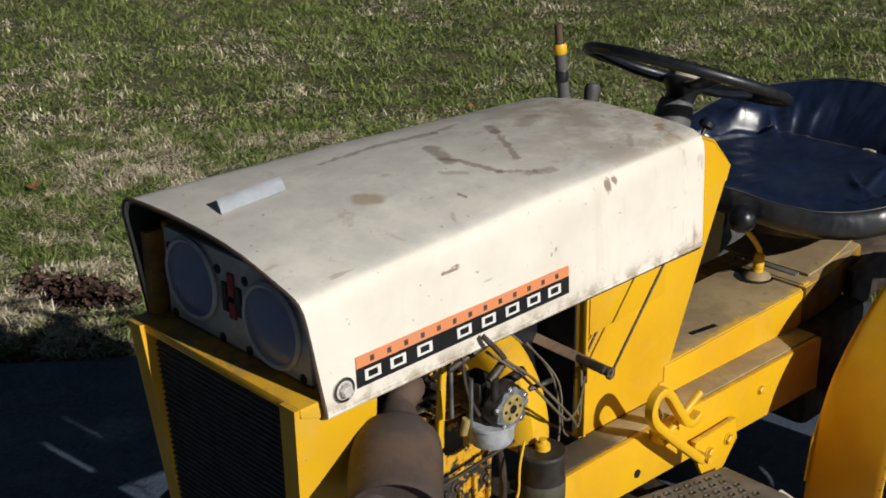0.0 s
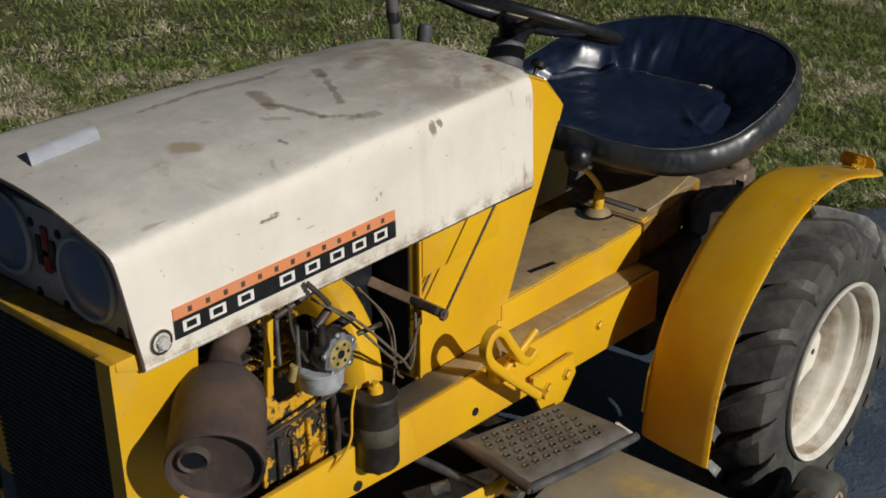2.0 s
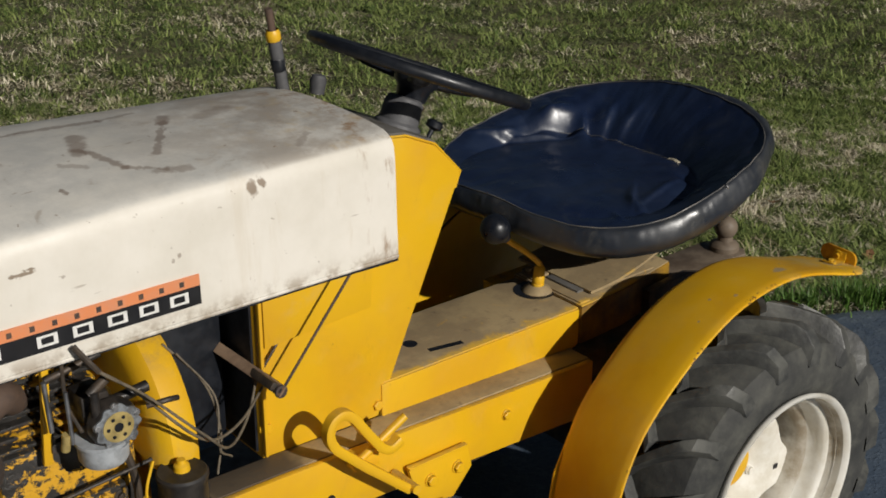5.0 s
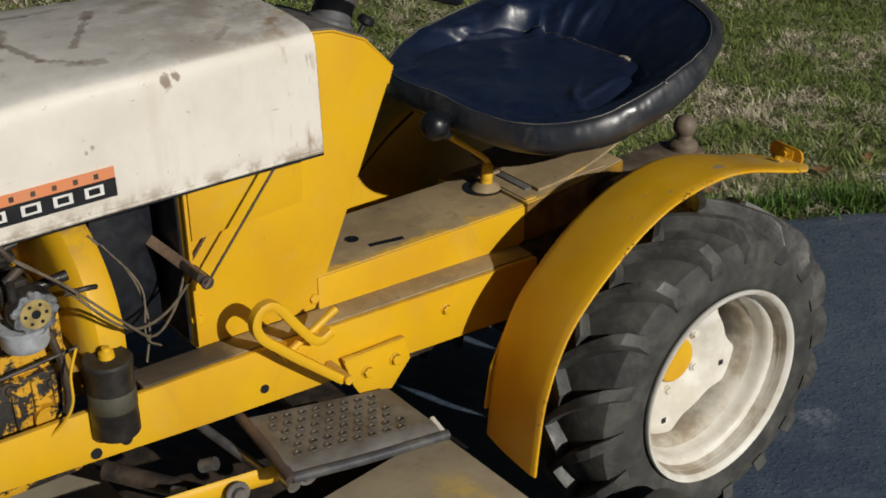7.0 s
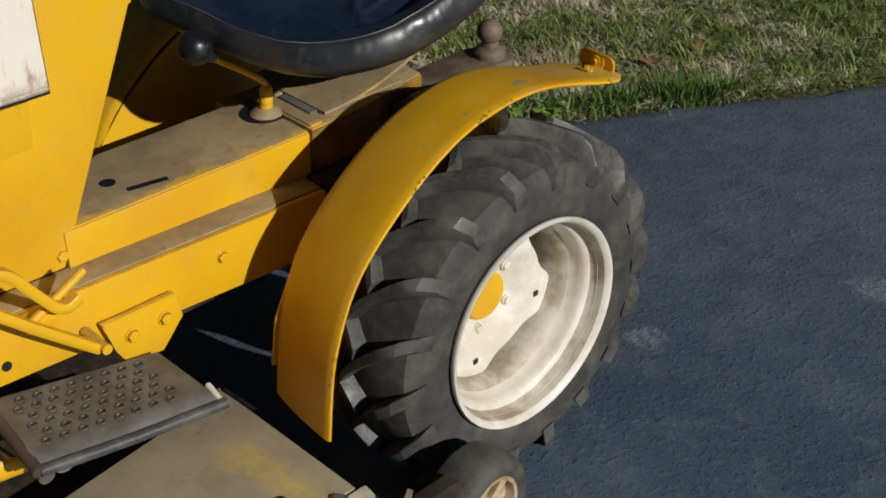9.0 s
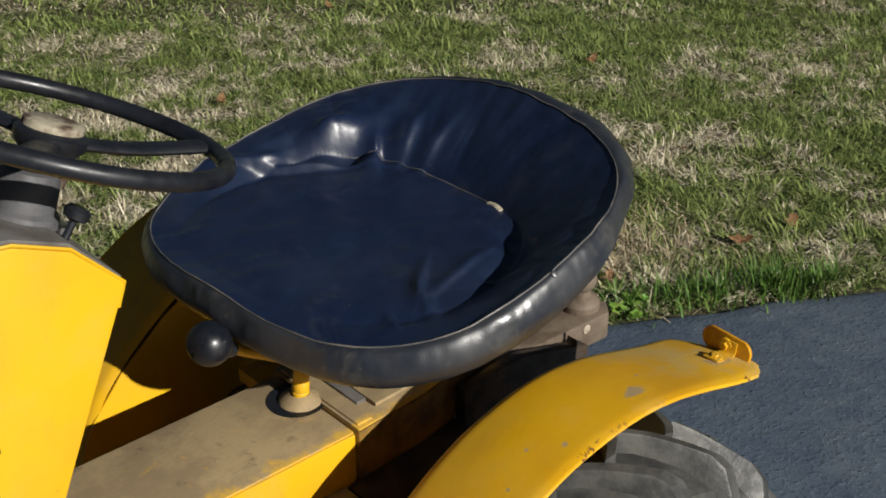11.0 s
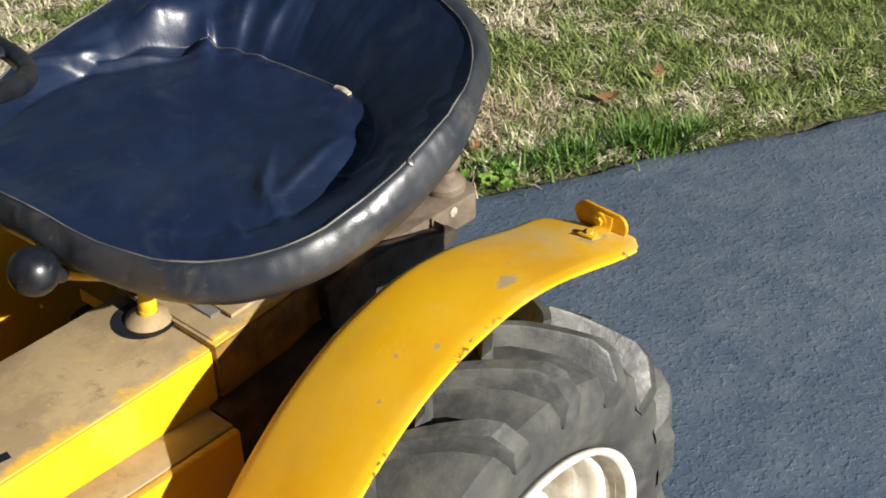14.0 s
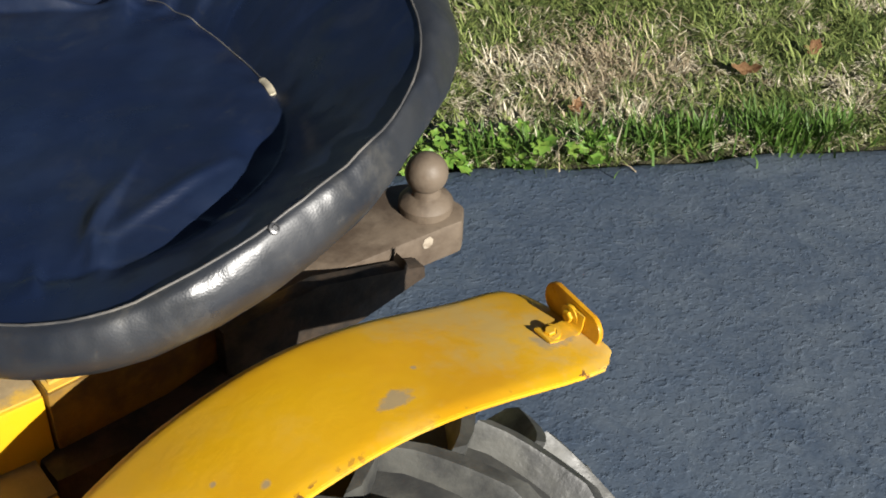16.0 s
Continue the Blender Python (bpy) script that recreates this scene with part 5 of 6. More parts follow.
# how the finished cushion sits on its spring: a slight tilt towards the back
SEAT_SET = Matrix.Translation(SEAT_MID + Vector((0.0006, 0.0058, 0.0082))) @ Euler((-0.0292, -0.0638, -0.0065)).to_matrix().to_4x4() @ Matrix.Diagonal((0.973, 1.0156, 1.0012, 1)) @ Matrix.Translation(-SEAT_MID)


def cosines(t, *k):
    return sum(v * math.cos(i * t) for i, v in enumerate(k))


def swell(t, deg, width):
    return math.exp(-((math.degrees(t) - deg) / width) ** 2)


def seat_R(t):
    return cosines(t, 0.2875, -0.0295, -0.0245, 0.0009, -0.0120) + 0.030 * swell(t, 4, 38) + 0.016 * swell(t, 58, 25)


def seat_rim(t):
    return cosines(t, 0.7168, 0.0635, 0.0130, 0.0015, 0.0055) - 0.032 * (0.5 + 0.5 * math.cos(t)) ** 2.5


def seat_roll(t):
    """Radius and height of the outer roll at its widest."""
    return cosines(t, 0.3192, -0.0130, -0.0126, -0.0012, -0.0075) - 0.018 * swell(t, 8, 35) - 0.005 * swell(t, -50, 25), cosines(t, 0.6962, 0.0578, 0.0144, -0.0170, 0.0141)


# slow swells of the rim and of the roll outside it: mean, then cosine and sine of one, two and three turns
SEAT_DR = (-0.0036, -0.0013, -0.0064, 0.0085, -0.0008, -0.0042, 0.0043)
SEAT_DZ = (-0.0037, -0.0101, -0.0030, -0.0015, -0.0045, -0.0059, -0.0001)
ROLL_DR = (-0.0084, 0.0192, 0.0090, 0.0136, -0.0005, 0.0048, -0.0060)
ROLL_DZ = (-0.0396, 0.0063, -0.0108, 0.0028, 0.0183, -0.0037, -0.0116)


def waves(t, k):
    return k[0] + sum(k[2 * n - 1] * math.cos(n * t) + k[2 * n] * math.sin(n * t) for n in (1, 2, 3))


def seat_join(t):
    b = 0.5 + 0.5 * math.cos(t)
    ax, e = 0.285 - 0.007 * b, 2.42 - 0.34 * b
    c, s = abs(math.cos(t)) / ax, abs(math.sin(t)) / 0.318
    return min(0.90, (0.97 - 0.53 * b ** 0.8) * (c ** e + s ** e) ** (-1 / e) / seat_R(t))


def bump_at(x, y, cx, cy, rx, ry, turn=0.0):
    c, s = math.cos(turn), math.sin(turn)
    u, v = ((x - cx) * c + (y - cy) * s) / rx, ((y - cy) * c - (x - cx) * s) / ry
    return math.exp(-u * u - v * v)


def crease(x, y, cx, cy, length, width, turn):
    """A fold that rises slowly on one side of a line and falls sharply on the other."""
    c, s = math.cos(turn), math.sin(turn)
    u, v = ((x - cx) * c + (y - cy) * s) / length, (y - cy) * c - (x - cx) * s
    v = v / width if v > 0 else v / (width * 0.38)
    return math.exp(-u * u - v * v)


# folds of the cover: middle, half length, width, direction, height
LOOSE_FOLDS = ((0.085, -0.190, 0.060, 0.012, 0.21, 0.005), (0.012, -0.218, 0.026, 0.012, 1.0, 0.006), (0.036, -0.172, 0.046, 0.012, 0.72, 0.007), (0.016, -0.198, 0.024, 0.009, 1.0, 0.006), (-0.045, -0.218, 0.018, 0.010, 1.2, 0.006), (0.102, -0.238, 0.018, 0.006, -0.9, 0.004))
WALL_FOLDS = ((0.146, 0.194, 0.030, 0.024, -0.84, 0.006), (0.112, 0.198, 0.100, 0.014, -0.751, 0.014), (0.213, 0.128, 0.030, 0.020, 0.88, 0.018), (0.258, 0.108, 0.032, 0.022, 0.37, 0.011), (0.272, 0.066, 0.034, 0.020, 0.10, 0.007), (0.095, 0.228, 0.020, 0.012, -0.4, 0.006))


def seat_point(t, s):
    R, j, top = seat_R(t), seat_join(t), seat_rim(t)
    c, sn = math.cos(t), math.sin(t)
    back = 0.5 + 0.5 * c
    far = max(0.0, 1 - abs(t - 1.15) / 0.95) ** 0.7
    if s <= 1.0:
        r = s * R
        flat = 0.652 + 0.014 * (1 - back) * min(1.0, s * 1.3)
        if s < j:
            z = flat + 0.010 * (1 - (s / j) ** 4)
        else:
            q = (s - j) / (1 - j)
            z = flat + (top - flat) * (0.75 * q + 0.25 * q * q) + (0.014 * back + 0.020 * far) * math.sin(math.pi * q ** 0.8)
            fold = abs(math.sin(t * 8.1 + 0.9 * q + 0.8 * math.sin(t * 4.1))) ** 0.55 - 0.6
            z += (0.0030 * far + 0.0012 * back) * fold * math.sin(math.pi * min(1, q * 0.9))
            z += 0.003 * far * noise.noise((t * 9, q * 5, 3)) * math.sin(math.pi * q)
    else:
        q = (s - 1.0) / 0.5
        Ro, zo = seat_roll(t)
        Ro, zo = Ro + waves(t, ROLL_DR), zo + waves(t, ROLL_DZ)
        w = max(0.0, min(1.0, (abs(t) - 0.85) / 0.5))
        w = w * w * (3 - 2 * w)
        drop = 0.050 + 0.012 * swell(abs(t), 95, 30)
        round_ = ((R, top), (R + 0.35 * (Ro - R), top + 0.001), (R + 0.75 * (Ro - R), top + 0.35 * (zo - top)), (Ro, zo), (Ro - 0.010, zo - 0.014), (Ro - 0.040, zo - 0.028), (Ro - 0.10, max(0.60, zo - 0.038)), (Ro - 0.16, 0.598))
        steep = ((R, top), (R + 0.006, top - 0.003), (R + 0.012, top - 0.25 * drop), (R + 0.015, top - 0.55 * drop), (R + 0.009, top - 0.85 * drop), (R - 0.014, top - 1.12 * drop), (R - 0.07, max(0.598, top - 1.3 * drop)), (R - 0.14, 0.596))
        prof = [(a + (c2 - a) * w, b + (d2 - b) * w) for (a, b), (c2, d2) in zip(round_, steep)]
        k = min(int(q * 7), 6)
        f = q * 7 - k
        p0, p1, p2, p3 = prof[max(k - 1, 0)], prof[k], prof[k + 1], prof[min(k + 2, 7)]
        r, z = (0.5 * (2 * b1 + (b2 - b0) * f + (2 * b0 - 5 * b1 + 4 * b2 - b3) * f * f + (3 * b1 - b0 - 3 * b2 + b3) * f ** 3) for b0, b1, b2, b3 in zip(p0, p1, p2, p3))
        mid = math.sin(min(1, q * 2) * math.pi)
        r += 0.004 * mid * noise.noise((t * 7, q * 2, 9)) + 0.0009 * mid * noise.noise((t * 26, q * 3, 4))
    x, y = SC.x + r * c, SC.y + r * sn
    if s <= 1.0:
        fx, fy, _ = SEAT_SET @ Vector((x, y, z))
        # the pad's loose corner with its folds, and the hollow between it and the near wall
        for cx, cy, length, width, turn, high in LOOSE_FOLDS:
            z += high * crease(fx, fy, cx, cy, length, width, turn)
        z -= 0.005 * bump_at(fx, fy, 0.115, -0.222, 0.060, 0.020, 0.35) + 0.009 * bump_at(fx, fy, 0.176, -0.175, 0.034, 0.016, 0.95)
        z += 0.0022 * noise.noise((t * 13, s * 2.5, 11)) * max(0.0, s - 0.45)
        # slack bulges of the far wall, drawn together where the stitching puckers
        for cx, cy, length, width, turn, high in WALL_FOLDS:
            z += high * crease(fx, fy, cx, cy, length, width, turn)
        z += 0.028 * bump_at(fx, fy, 0.188, 0.196, 0.038, 0.022, -0.55) - 0.007 * bump_at(fx, fy, 0.180, 0.147, 0.024, 0.013, -0.7)
    z += 0.0045 * noise.noise((x * 9, y * 9, s)) + 0.0018 * noise.noise((x * 30, y * 30, 5))
    w = min(1.0, s * s)
    dr, dz = waves(t, SEAT_DR) * w, waves(t, SEAT_DZ) * w
    return SEAT_SET @ Vector((x + dr * c, y + dr * sn, z + dz))


NT = 560


def seat_rings(svals, top):
    bm = bmesh.new()
    rings = [[bm.verts.new(seat_point(-math.pi + 2 * math.pi * i / NT, s)) for i in range(NT)] for s in svals]
    for a, b in zip(rings, rings[1:]):
        for i in range(NT):
            bm.faces.new((a[i], a[(i + 1) % NT], b[(i + 1) % NT], b[i]))
    bm.faces.new(rings[0] if top else rings[-1])
    return bm


seat = part("seat", seat_rings([0.04 + 0.96 * k / 110 for k in range(111)], True), M_VINYL, tractor, "black vinyl bucket seat with creases", angle=70)
part("seat_skirt", seat_rings([1.0 + 0.5 * k / 18 for k in range(19)], False), M_SKIRT, seat, "grey worn vinyl roll round the seat", angle=70)
pts = [seat_point(-math.pi + 2 * math.pi * i / 120, 1.0) + Vector((0, 0, 0.001)) for i in range(121)]
part("piping", hose(pts, 0.0011, 8, 0), M_PIPE, seat, "worn grey seat piping")
pts = [seat_point(-0.45 + 1.70 * i / 60, seat_join(-0.45 + 1.70 * i / 60)) + Vector((0, 0, 0.001)) for i in range(61)]
part("seam", hose(pts, 0.0007, 6, 0), M_PIPE, seat)
tp = [seat_point(t, seat_join(t)) for t in (-0.46, -0.56, -0.66)]
part("tear", hose([tp[0] + Vector((0, 0, 0.001)), tp[1] + Vector((0, 0, 0.002)), tp[2] + Vector((0, 0, 0.001))], 0.0045, 8, 4, flat=0.4), M_FOAM, seat, "torn seam showing cream foam")
bolt_at("seat_rivet", seat_point(-1.62, 1.05), (0.1, -0.6, 0.8), 0.0026, seat, M_STEEL)
part("seat_bracket", sheet(lambda u, v: (0.02 + 0.28 * u, -0.10 + 0.2 * v, 0.468 + 0.085 * u ** 2), 8, 3, 0.005), M_DUSTY, tractor, "dusty curved seat spring plate")
part("seat_pan", lathe([(0, 0), (0.16, 0.0), (0.18, 0.03), (0.18, 0.05), (0, 0.05)], (0.125, -0.015, 0.552), (0, 0, 1), 40), M_DARK, seat)

# drawbar and ball
bar = part("drawbar", prism([(0.12, -0.030), (0.30, -0.014), (0.432, -0.010), (0.470, -0.024), (0.478, -0.088), (0.460, -0.108), (0.30, -0.100), (0.12, -0.105)], 0.382, 0.428, "z", 0.006), M_HITCH, tractor, "rusty brown steel drawbar")
ballp = Vector((0.440, -0.066, 0.428))
part("tow_ball", lathe([(0.030, 0.0), (0.0305, 0.010), (0.026, 0.016), (0.0165, 0.021), (0.0155, 0.026)] + [(0.0238 * math.sin(t), 0.048 - 0.0238 * math.cos(t)) for t in (0.72 + (math.pi - 0.72) * k / 14 for k in range(14))] + [(0, 0.0718)], ballp, (0, 0, 1), 36), M_HITCH, bar, "round steel tow ball")
part("hitch_paint_spot", lathe([(0, 0), (0.008, 0), (0.0075, 0.0008), (0, 0.0010)], (0.414, -0.1058, 0.416), (0.04, -1, 0), 7), M_SPOT, bar)

# dark plate drawn out over the shaded gap between drawbar and fender
part("hitch_shade_plate", prism([(0.150, 0.440), (0.262, 0.446), (0.366, 0.4165), (0.369, 0.427), (0.373, 0.4145), (0.394, 0.407), (0.395, 0.392), (0.313, 0.372), (0.150, 0.340)], -0.128, -0.109, "y", 0.001), M_DARK, tractor, "dark hitch side plate, extended to stand for shade")

# mower deck
deck = thing("mower_deck", "dusty mower deck with faded yellow paint slung under the tractor", "mower deck")
deck.location.x, deck.scale.y = -0.006, 1.045
DZ = 0.128
sh = prism([(-0.95, -0.27), (-0.70, -0.262), (-0.375, -0.215), (-0.290, -0.186), (-0.284, -0.50), (-0.262, -0.585), (-0.315, -0.625), (-0.52, -0.66), (-0.78, -0.62), (-0.95, -0.40)], 0.035, DZ - 0.018, "z", 0.012, seg=3)
part("deck_shell", sh, M_DECK, deck, "curved pressed-steel deck shell")
part("deck_middle", prism([(-0.95, 0.45), (-0.30, 0.45), (-0.30, -0.17), (-0.36, -0.20), (-0.70, -0.25), (-0.95, -0.26)], 0.03, 0.055, "z", 0.005), M_DARK, deck)
part("deck_strip", prism([(-0.700, -0.258), (-0.373, -0.213), (-0.291, -0.186), (-0.286, -0.498), (-0.345, -0.496), (-0.515, -0.493), (-0.549, -0.507)], DZ - 0.018, DZ - 0.003, "z", 0.002), M_DECK, deck)
part("deck_cover", prism([(-0.692, -0.254), (-0.373, -0.212), (-0.342, -0.203), (-0.349, -0.497), (-0.379, -0.497), (-0.515, -0.492), (-0.549, -0.505)], DZ - 0.003, DZ, "z", 0.001), M_DECK, deck, "dusty cover plate with yellow worn edges")
part("cover_lip", hose([(-0.352, -0.499, DZ - 0.007), (-0.515, -0.496, DZ - 0.006), (-0.551, -0.509, DZ - 0.004), (-0.695, -0.255, DZ - 0.004)], 0.0035, 8, 0), M_DECK, deck, "dusty folded edge")


def baffle_fn(u, v):
    inner = along([Vector(p) for p in ((-0.545, -0.520, 0), (-0.45, -0.500, 0), (-0.345, -0.500, 0), (-0.272, -0.502, 0))], u)
    outer = along([Vector(p) for p in ((-0.52, -0.70, 0), (-0.39, -0.690, 0), (-0.315, -0.610, 0), (-0.243, -0.566, 0))], u)
    p = inner.lerp(outer, v)
    z = 0.116 - 0.012 * (1 - u) * v + 0.010 * noise.noise((p.x * 16, p.y * 16, 1)) + 0.005 * noise.noise((p.x * 45, p.y * 45, 2)) - 0.010 * math.sin(math.pi * v) * (1 - 0.4 * u)
    lip = max(0.0, (v - 0.86) / 0.14)
    wav = 0.5 + 0.5 * noise.noise((u * 9, 0, 7))
    return p.x + 0.004 * noise.noise((u * 14, v * 3, 5)), p.y, z + 0.010 * lip * (0.5 + wav) + (0.014 * lip if u > 0.9 else 0)


baf = part("deck_baffle", sheet(baffle_fn, 40, 26, 0.004), M_BAFFLE, deck, "dented brown discharge baffle with a crumpled lip", angle=60)
part("baffle_skirt", sheet(lambda u, v: (baffle_fn(u, 1.0)[0] - 0.004 * v, baffle_fn(u, 1.0)[1] + 0.012 * v, baffle_fn(u, 1.0)[2] - 0.085 * v), 40, 4, 0.004), M_BAFFLE, baf)
part("deck_hole", lathe([(0, 0), (0.011, 0), (0.011, 0.0012), (0, 0.0012)], (-0.385, -0.452, DZ), (0, 0, 1), 20), M_BLACK, deck)
part("deck_slot", hose([(-0.29, -0.20, DZ + 0.0005), (-0.285, -0.27, DZ + 0.0005)], 0.004, 8, 1, flat=0.2), M_BLACK, deck)
bolt_at("deck_bolt", (-0.322, -0.503, DZ - 0.004), (0, 0, 1), 0.009, deck, M_STEEL)
bolt_at("deck_bolt", (-0.66, -0.30, DZ - 0.014), (0, 0, 1), 0.009, deck, M_STEEL)
hang = part("hanger_bar", hose([(-1.15, -0.205, 0.225), (-0.92, -0.222, 0.238), (-0.66, -0.239, 0.222), (-0.52, -0.241, 0.198), (-0.41, -0.241, 0.172)], 0.017, 10, 4, flat=0.35, up=(0, 1, 0)), M_YELD, deck, "faded yellow deck hanger bar")
for x, y, z in ((-0.60, -0.258, 0.214), (-0.72, -0.252, 0.226)):
    bolt_at("hanger_bolt", (x, y - 0.004, z), (0, -1, 0.1), 0.012, deck, M_TREAD)
# added box, no real part: keeps sun stripes off the ground below
part("sun_gap_block", box(-1.0, -0.80, -0.40, 0.40, 0.04, 0.10, 0.02), M_DECK, deck)
cw = Vector((-0.110, -0.574, 0.020))
caster = part("gauge_wheel", lathe([(0.066, 0.022), (0.072, 0.026), (0.086, 0.025), (0.095, 0.017), (0.0985, 0.004), (0.0985, -0.030), (0.095, -0.042), (0.086, -0.048), (0.066, -0.044)], cw, (0.12, -1, 0), 48, closed=True), M_RUB, deck, "small rubber gauge wheel with a beige hub")
hubp = lathe([(0.068, 0.020), (0.065, 0.024), (0.060, 0.022), (0.058, 0.006), (0.026, 0.004), (0.022, 0.018), (0.016, 0.021), (0, 0.021)], cw, (0.12, -1, 0), 40)
hb = part("wheel_hub", hubp, M_HUB, caster, "beige ribbed hub")
a_, u_, v_ = frame_of((0.12, -1, 0))
for k in range(6):
    d = u_ * math.cos(k * math.pi / 3) + v_ * math.sin(k * math.pi / 3)
    part("hub_rib", rod(cw + a_ * 0.010 + d * 0.014, cw + a_ * 0.012 + d * 0.060, 0.0075, 6), M_HUB, caster)
part("axle_bolt", rod(cw, cw + a_ * 0.028, 0.010, 10), M_DARK, caster)
part("wheel_yoke", box(-0.235, -0.16, -0.585, -0.560, 0.01, 0.12, 0.005), M_DARK, deck)

# front wheels, hidden below the hood for most of the way
for s in (-1, 1):
    o = Vector((-1.10, s * 0.36, GZ + 0.195))
    fw = part("front_wheel", lathe([(0.10, 0.05), (0.13, 0.058), (0.165, 0.055), (0.19, 0.04), (0.195, 0.0), (0.19, -0.04), (0.165, -0.055), (0.13, -0.058), (0.10, -0.05)], o, (0, s, 0), 64, closed=True), M_RUB, tractor, "small ribbed front tyre")
    part("rim", lathe([(0.10, 0.05), (0.104, 0.054), (0.095, 0.05), (0.085, 0.02), (0.03, 0.015), (0.025, 0.03), (0, 0.032)], o, (0, s, 0), 48), M_WHITE, fw)
part("front_axle", rod((-1.10, -0.34, GZ + 0.2), (-1.10, 0.34, GZ + 0.2), 0.025, 14), M_YELD, tractor)

# ---- grass, weeds and leaves ----
rng = np.random.default_rng(5)


def blades(name, xy, length, width, lean, material, label, category, droop=0.5, mat_h=0.0, least=0.25):
    """Many curved grass blades in one mesh; columns 2 to 4 of xy give a way to lean and a height."""
    n = len(xy)
    x, y = xy[:, 0], xy[:, 1]
    z = np.array([ground_z(a, b) for a, b in xy[:, :2]]) - 0.004 + mat_h * rng.uniform(0, 1, n)
    t = rng.uniform(0, 2 * np.pi, n)
    dx, dy = np.cos(t), np.sin(t)
    L = length * rng.uniform(0.45, 1.25, n)
    if xy.shape[1] == 5:
        dx, dy = dx * 0.75 + xy[:, 2], dy * 0.75 + xy[:, 3]
        m = np.hypot(dx, dy) + 1e-6
        dx, dy, L = dx / m, dy / m, L * xy[:, 4]
    W = width * rng.uniform(0.55, 1.3, n)
    le = lean * rng.uniform(least, 1.0, n)
    bend = rng.uniform(-0.5, 0.5, n)
    ex, ey = dx * np.cos(bend) - dy * np.sin(bend), dx * np.sin(bend) + dy * np.cos(bend)
    v = np.zeros((n, 5, 3))
    mid_h, mid_o = L * 0.55 * np.cos(le * 0.8), L * 0.55 * np.sin(le * 0.8)
    tip_h, tip_o = mid_h + L * 0.45 * np.cos(le * (1 + droop)), L * 0.45 * np.sin(le * (1 + droop))
    mx, my = x + dx * mid_o, y + dy * mid_o
    for k, (px, py, h, w) in enumerate(((x, y, 0 * L, -W), (x, y, 0 * L, W), (mx, my, mid_h, W * 0.8), (mx, my, mid_h, -W * 0.8), (mx + ex * tip_o, my + ey * tip_o, np.maximum(tip_h, 0.004), 0 * W))):
        v[:, k, 0], v[:, k, 1], v[:, k, 2] = px - dy * w * 0.5, py + dx * w * 0.5, z + h
    me = bpy.data.meshes.new(name)
    base = (np.arange(n) * 5)[:, None]
    quads, tris = base + np.array([0, 1, 2, 3]), base + np.array([3, 2, 4])
    loops = np.concatenate([quads, tris], 1).ravel()
    me.vertices.add(n * 5)
    me.vertices.foreach_set("co", v.ravel().astype(np.float32))
    me.loops.add(len(loops))
    me.loops.foreach_set("vertex_index", loops.astype(np.int32))
    me.polygons.add(2 * n)
    me.polygons.foreach_set("loop_start", (np.arange(n)[:, None] * 7 + np.array([0, 4])).ravel().astype(np.int32))
    me.update(calc_edges=True)
    me.materials.append(material)
    ob = new(name, me)
    return tagged(ob, label, category, kind="stuff")


HEAP = Vector((-0.22, 2.47))      # where leaves have blown together and no grass stands


def bare(x, y):
    return abs(x - HEAP.x) < 0.10 and abs(y + 0.9 * (x - HEAP.x) - HEAP.y) < 0.18


def scatter(n, s0, s1, d0, d1, power=1.0):
    """Random places along the driveway's edge (s) and past it (d)."""
    s, d = rng.uniform(s0, s1, n), d0 + (d1 - d0) * rng.uniform(0, 1, n) ** power
    xy = np.stack([EDGE_P.x + EDGE_D.x * s + EDGE_N.x * d, EDGE_P.y + EDGE_D.y * s + EDGE_N.y * d], 1)
    return xy[[past_edge(a, b) > 0.006 and not bare(a, b) for a, b in xy]]


def clumped(n, s0, s1, d0, d1, power, clumps, size=0.022):
    """Places that gather in small tufts leaning outwards, with some strewn evenly."""
    c = scatter(clumps, s0, s1, d0, d1, power)
    k = rng.integers(0, len(c), n * 7 // 8)
    off = rng.normal(0, size, (len(k), 2))
    tall = rng.uniform(0.6, 1.35, clumps)[k]
    way = rng.normal(0, 0.5, (clumps, 2))[k]
    near = np.concatenate([c[k] + off, off / size * 0.5 + way, tall[:, None]], 1)
    near = near[[past_edge(a, b) > 0.006 and not bare(a, b) for a, b in near[:, :2]]]
    rest = scatter(n // 8, s0, s1, d0, d1, power)
    return np.concatenate([near, np.concatenate([rest, np.zeros((len(rest), 2)), np.full((len(rest), 1), 0.8)], 1)])


LAWN = "patchy winter lawn of green and straw blades"
blades("lawn_grass", clumped(300000, -3.6, 3.4, 0.02, 3.0, 1.15, 7000, 0.022), 0.054, 0.0036, 1.70, M_GRASS, LAWN, "grass", 0.35, 0.018, 0.42)
blades("lawn_thatch", scatter(130000, -3.6, 3.4, 0.03, 3.0, 1.15), 0.054, 0.0034, 2.0, M_THATCH, "matted dead straw lying between the grass", "thatch", 0.30, 0.026, 0.7)
blades("lawn_grass", clumped(210000, -6.0, 7.0, 2.8, 9.0, 1.2, 8000, 0.042), 0.064, 0.0062, 1.70, M_GRASS, LAWN, "grass", 0.35, 0.020, 0.42)
blades("lawn_thatch", scatter(70000, -6.0, 7.0, 2.8, 9.0, 1.2), 0.055, 0.0060, 2.3, M_THATCH, "matted dead straw lying between the grass", "thatch", 0.30, 0.028, 0.7)
blades("lawn_grass", scatter(40000, -14, 16, 8.5, 22.0), 0.08, 0.02, 1.8, M_GRASS, LAWN, "grass")


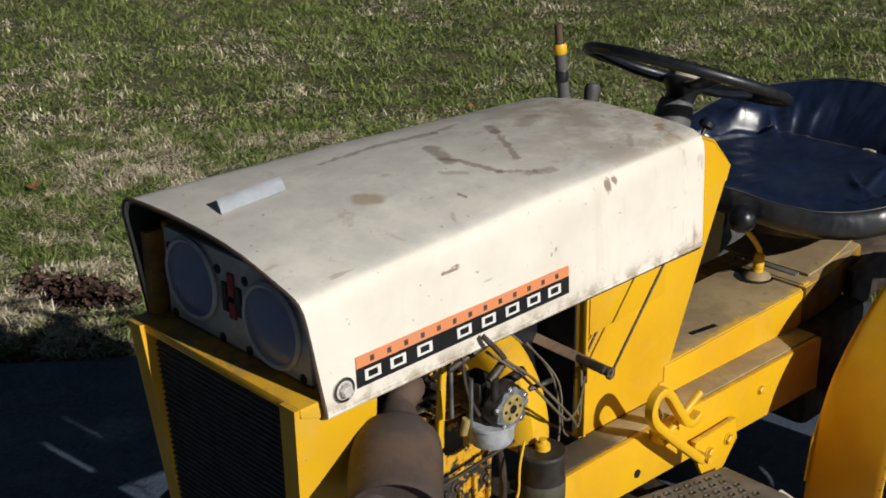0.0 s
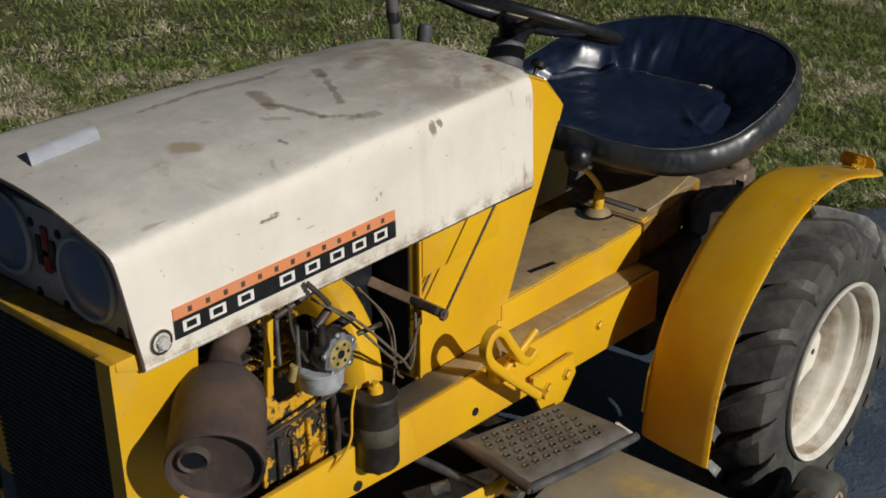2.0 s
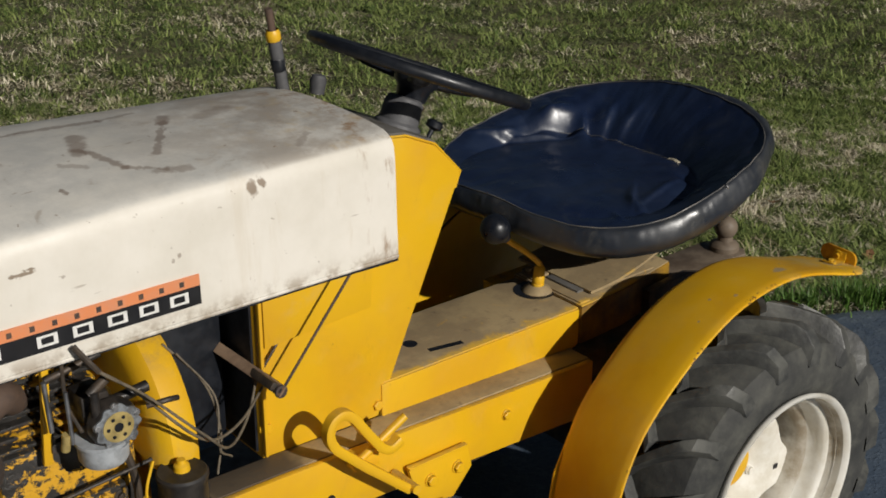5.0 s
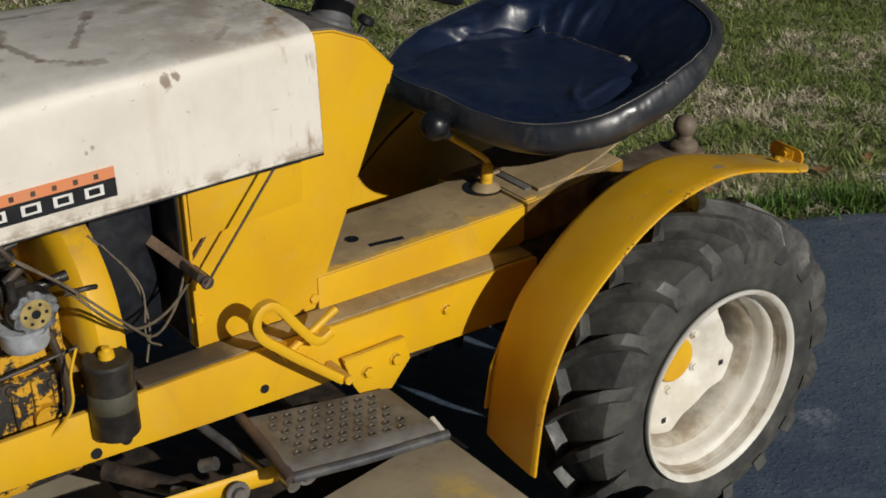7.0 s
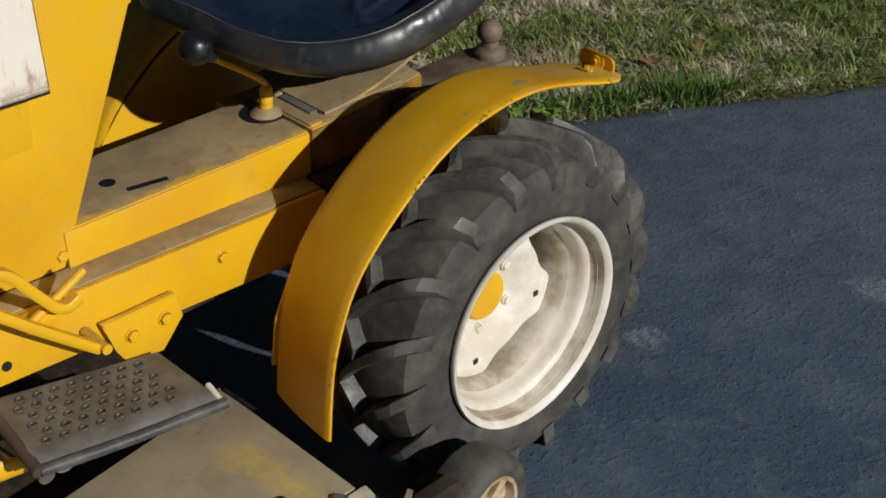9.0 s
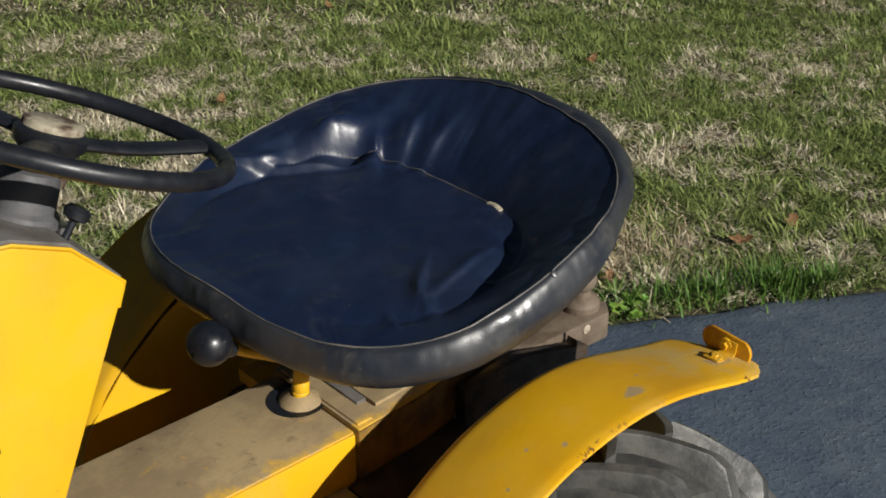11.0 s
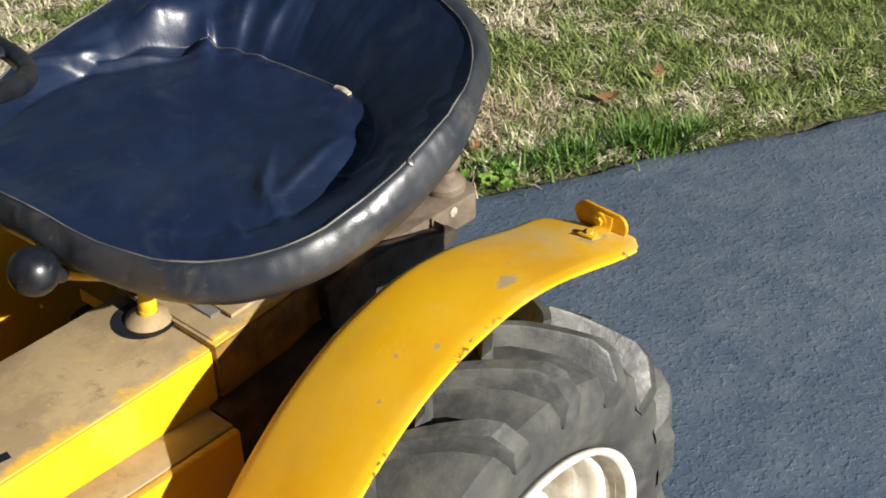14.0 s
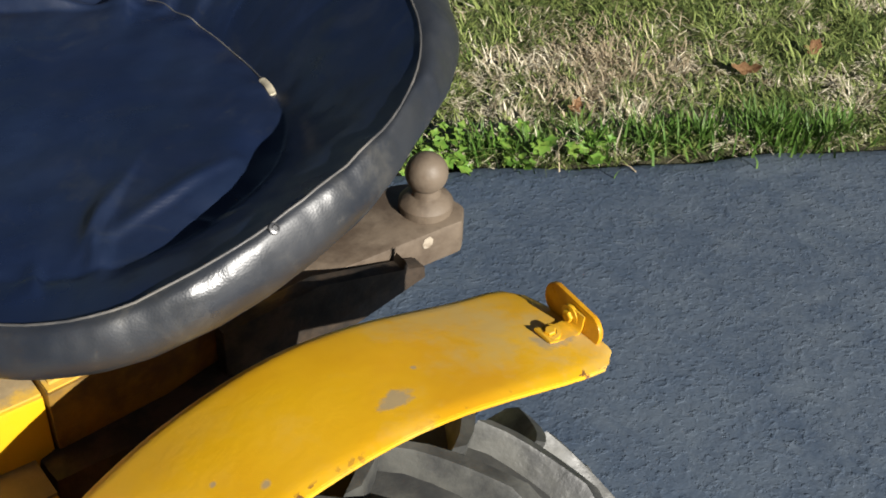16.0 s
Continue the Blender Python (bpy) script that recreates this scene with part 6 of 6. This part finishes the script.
def tuft(n, place, r, length, width, material, name, label, category, lean=0.9):
    t, q = rng.uniform(0, 2 * np.pi, n), np.abs(rng.normal(0, r * 0.62, n))
    xy = np.stack([place[0] + q * np.cos(t), place[1] + q * np.sin(t)], 1)
    return blades(name, xy, length, width, lean, material, label, category)


def edge_place(s, d):
    x = EDGE_P.x + EDGE_D.x * s
    y, k = edge_y(x)
    return x, y + d * math.sqrt(1 + k * k)


for s, d, r, n in ((0.70, 0.05, 0.075, 300), (0.80, 0.045, 0.05, 170), (0.55, 0.07, 0.09, 200), (0.42, 0.06, 0.07, 160), (0.30, 0.06, 0.07, 140), (0.68, 0.07, 0.06, 120), (0.15, 0.04, 0.06, 110), (0.05, 0.05, 0.06, 110), (-0.1, 0.05, 0.05, 60), (0.85, 0.05, 0.06, 60), (-0.9, 0.05, 0.08, 60)):
    tuft(n, edge_place(s, d), r, 0.085, 0.0048, M_LUSH, "grass_tuft", "lush green grass tuft at the driveway edge", "grass tuft")
tuft(2600, (1.66, 0.86), 0.27, 0.075, 0.0036, M_STRAW, "dry_grass_patch", "matted patch of dead straw-coloured grass", "dry grass", 2.0)
tuft(900, (1.48, 0.74), 0.15, 0.070, 0.0036, M_STRAW, "dry_grass_patch", "matted patch of dead straw-coloured grass", "dry grass", 2.0)


def leaf(x, y, size, turn, curl):
    """A lobed dry leaf lying on the grass."""
    bm = bmesh.new()
    mid, edge_l, edge_r = [], [], []
    for i in range(13):
        u = i / 12
        w = size * 0.32 * math.sin(math.pi * min(1, u * 0.95 + 0.03)) * (0.72 + 0.28 * math.cos(u * 5 * math.pi))
        px = size * (u - 0.5)
        up = curl * size * (4 * (u - 0.5) ** 2)
        mid.append(bm.verts.new((px, 0, up)))
        edge_l.append(bm.verts.new((px, w + 0.001, up + curl * w * 0.9)))
        edge_r.append(bm.verts.new((px, -w - 0.001, up + curl * w * 0.9)))
    for i in range(12):
        bm.faces.new((mid[i], mid[i + 1], edge_l[i + 1], edge_l[i]))
        bm.faces.new((mid[i + 1], mid[i], edge_r[i], edge_r[i + 1]))
    bmesh.ops.solidify(bm, geom=bm.faces[:], thickness=0.0008)
    ob = part("fallen_leaf", bm, M_LEAF, None)
    ob.matrix_world = pose(x, y, ground_z(x, y) + 0.034, 14, -6, turn)
    return tagged(ob, "curled dry brown oak leaf on the grass", "leaf", "fallen leaves")


for x, y, sz, tn, cu in ((2.105, 0.618, 0.070, 20, 0.15), (1.885, 0.628, 0.07, -50, 0.2), (2.35, 1.2, 0.06, 140, 0.3), (2.9, 2.1, 0.07, 10, 0.3), (1.5, 2.6, 0.07, 50, 0.3), (0.6, 2.9, 0.07, 100, 0.3), (1.42, 0.70, 0.05, 30, 0.3), (0.2, 3.6, 0.08, 15, 0.3), (2.6, 3.4, 0.07, 80, 0.3)):
    leaf(x, y, sz, tn, cu)


def weed(x, y, n, r):
    """A low clump of broad-leaved weeds."""
    bm = bmesh.new()
    z0 = ground_z(x, y)
    for k in range(n):
        t, d = rng.uniform(0, 2 * math.pi), r * math.sqrt(rng.uniform(0, 1))
        c = Vector((x + d * math.cos(t), y + d * math.sin(t), z0 + rng.uniform(0.012, 0.05)))
        w = rng.uniform(0.010, 0.022)
        u = Vector((math.cos(t * 3), math.sin(t * 3), rng.uniform(-0.3, 0.4))).normalized()
        n2 = Vector((rng.uniform(-0.5, 0.5), rng.uniform(-0.7, 0.3), 1)).normalized()
        v = n2.cross(u).normalized()
        ring = [bm.verts.new(c + (u * math.cos(a) + v * math.sin(a)) * w * (0.8 + 0.2 * math.cos(5 * a)) + n2 * 0.003 * math.cos(2 * a)) for a in (2 * math.pi * i / 10 for i in range(10))]
        m = bm.verts.new(c - n2 * 0.003)
        for i in range(10):
            bm.faces.new((ring[i], ring[(i + 1) % 10], m))
    ob = part("weed_clump", bm, M_WEED, None)
    return tagged(ob, "green broad-leaved weeds at the driveway edge", "weed", kind="stuff")


bm = bmesh.new()
for k in range(1500):
    if k < 1000:
        x, y = HEAP.x + rng.normal(0, 0.06), HEAP.y + rng.normal(0, 0.11)
        y -= 0.9 * (x - HEAP.x)
        high = 0.055 * math.exp(-((x - HEAP.x) / 0.12) ** 2)
    else:
        x, y = edge_place(rng.uniform(-3.2, -1.1), abs(rng.normal(0, 0.09)) + 0.012)
        high = 0.02
    if past_edge(x, y) < 0.0:
        continue
    c, t, w = Vector((x, y, ground_z(x, y) + 0.006 + high * rng.uniform(0, 1))), rng.uniform(0, 6.28), rng.uniform(0.007, 0.019)
    n2 = Vector((rng.uniform(-0.8, 0.8), rng.uniform(-0.8, 0.8), 1)).normalized()
    u = n2.cross(Vector((math.cos(t), math.sin(t), 0))).normalized()
    v = n2.cross(u)
    bm.faces.new([bm.verts.new(c + u * w * a + v * w * 0.7 * b + n2 * 0.004 * (a * a)) for a, b in ((-1, -0.3), (0, -1), (1, -0.4), (0.9, 0.5), (0, 1), (-0.9, 0.6))])
tagged(part("leaf_litter", bm, M_LITTER, None), "crumbled brown leaf litter along the driveway edge", "leaf litter", kind="stuff")
for s, d, n, r in ((-0.16, 0.05, 60, 0.09), (0.0, 0.06, 50, 0.08), (0.14, 0.04, 30, 0.06), (0.27, 0.03, 25, 0.05)):
    weed(*edge_place(s, d), n, r)
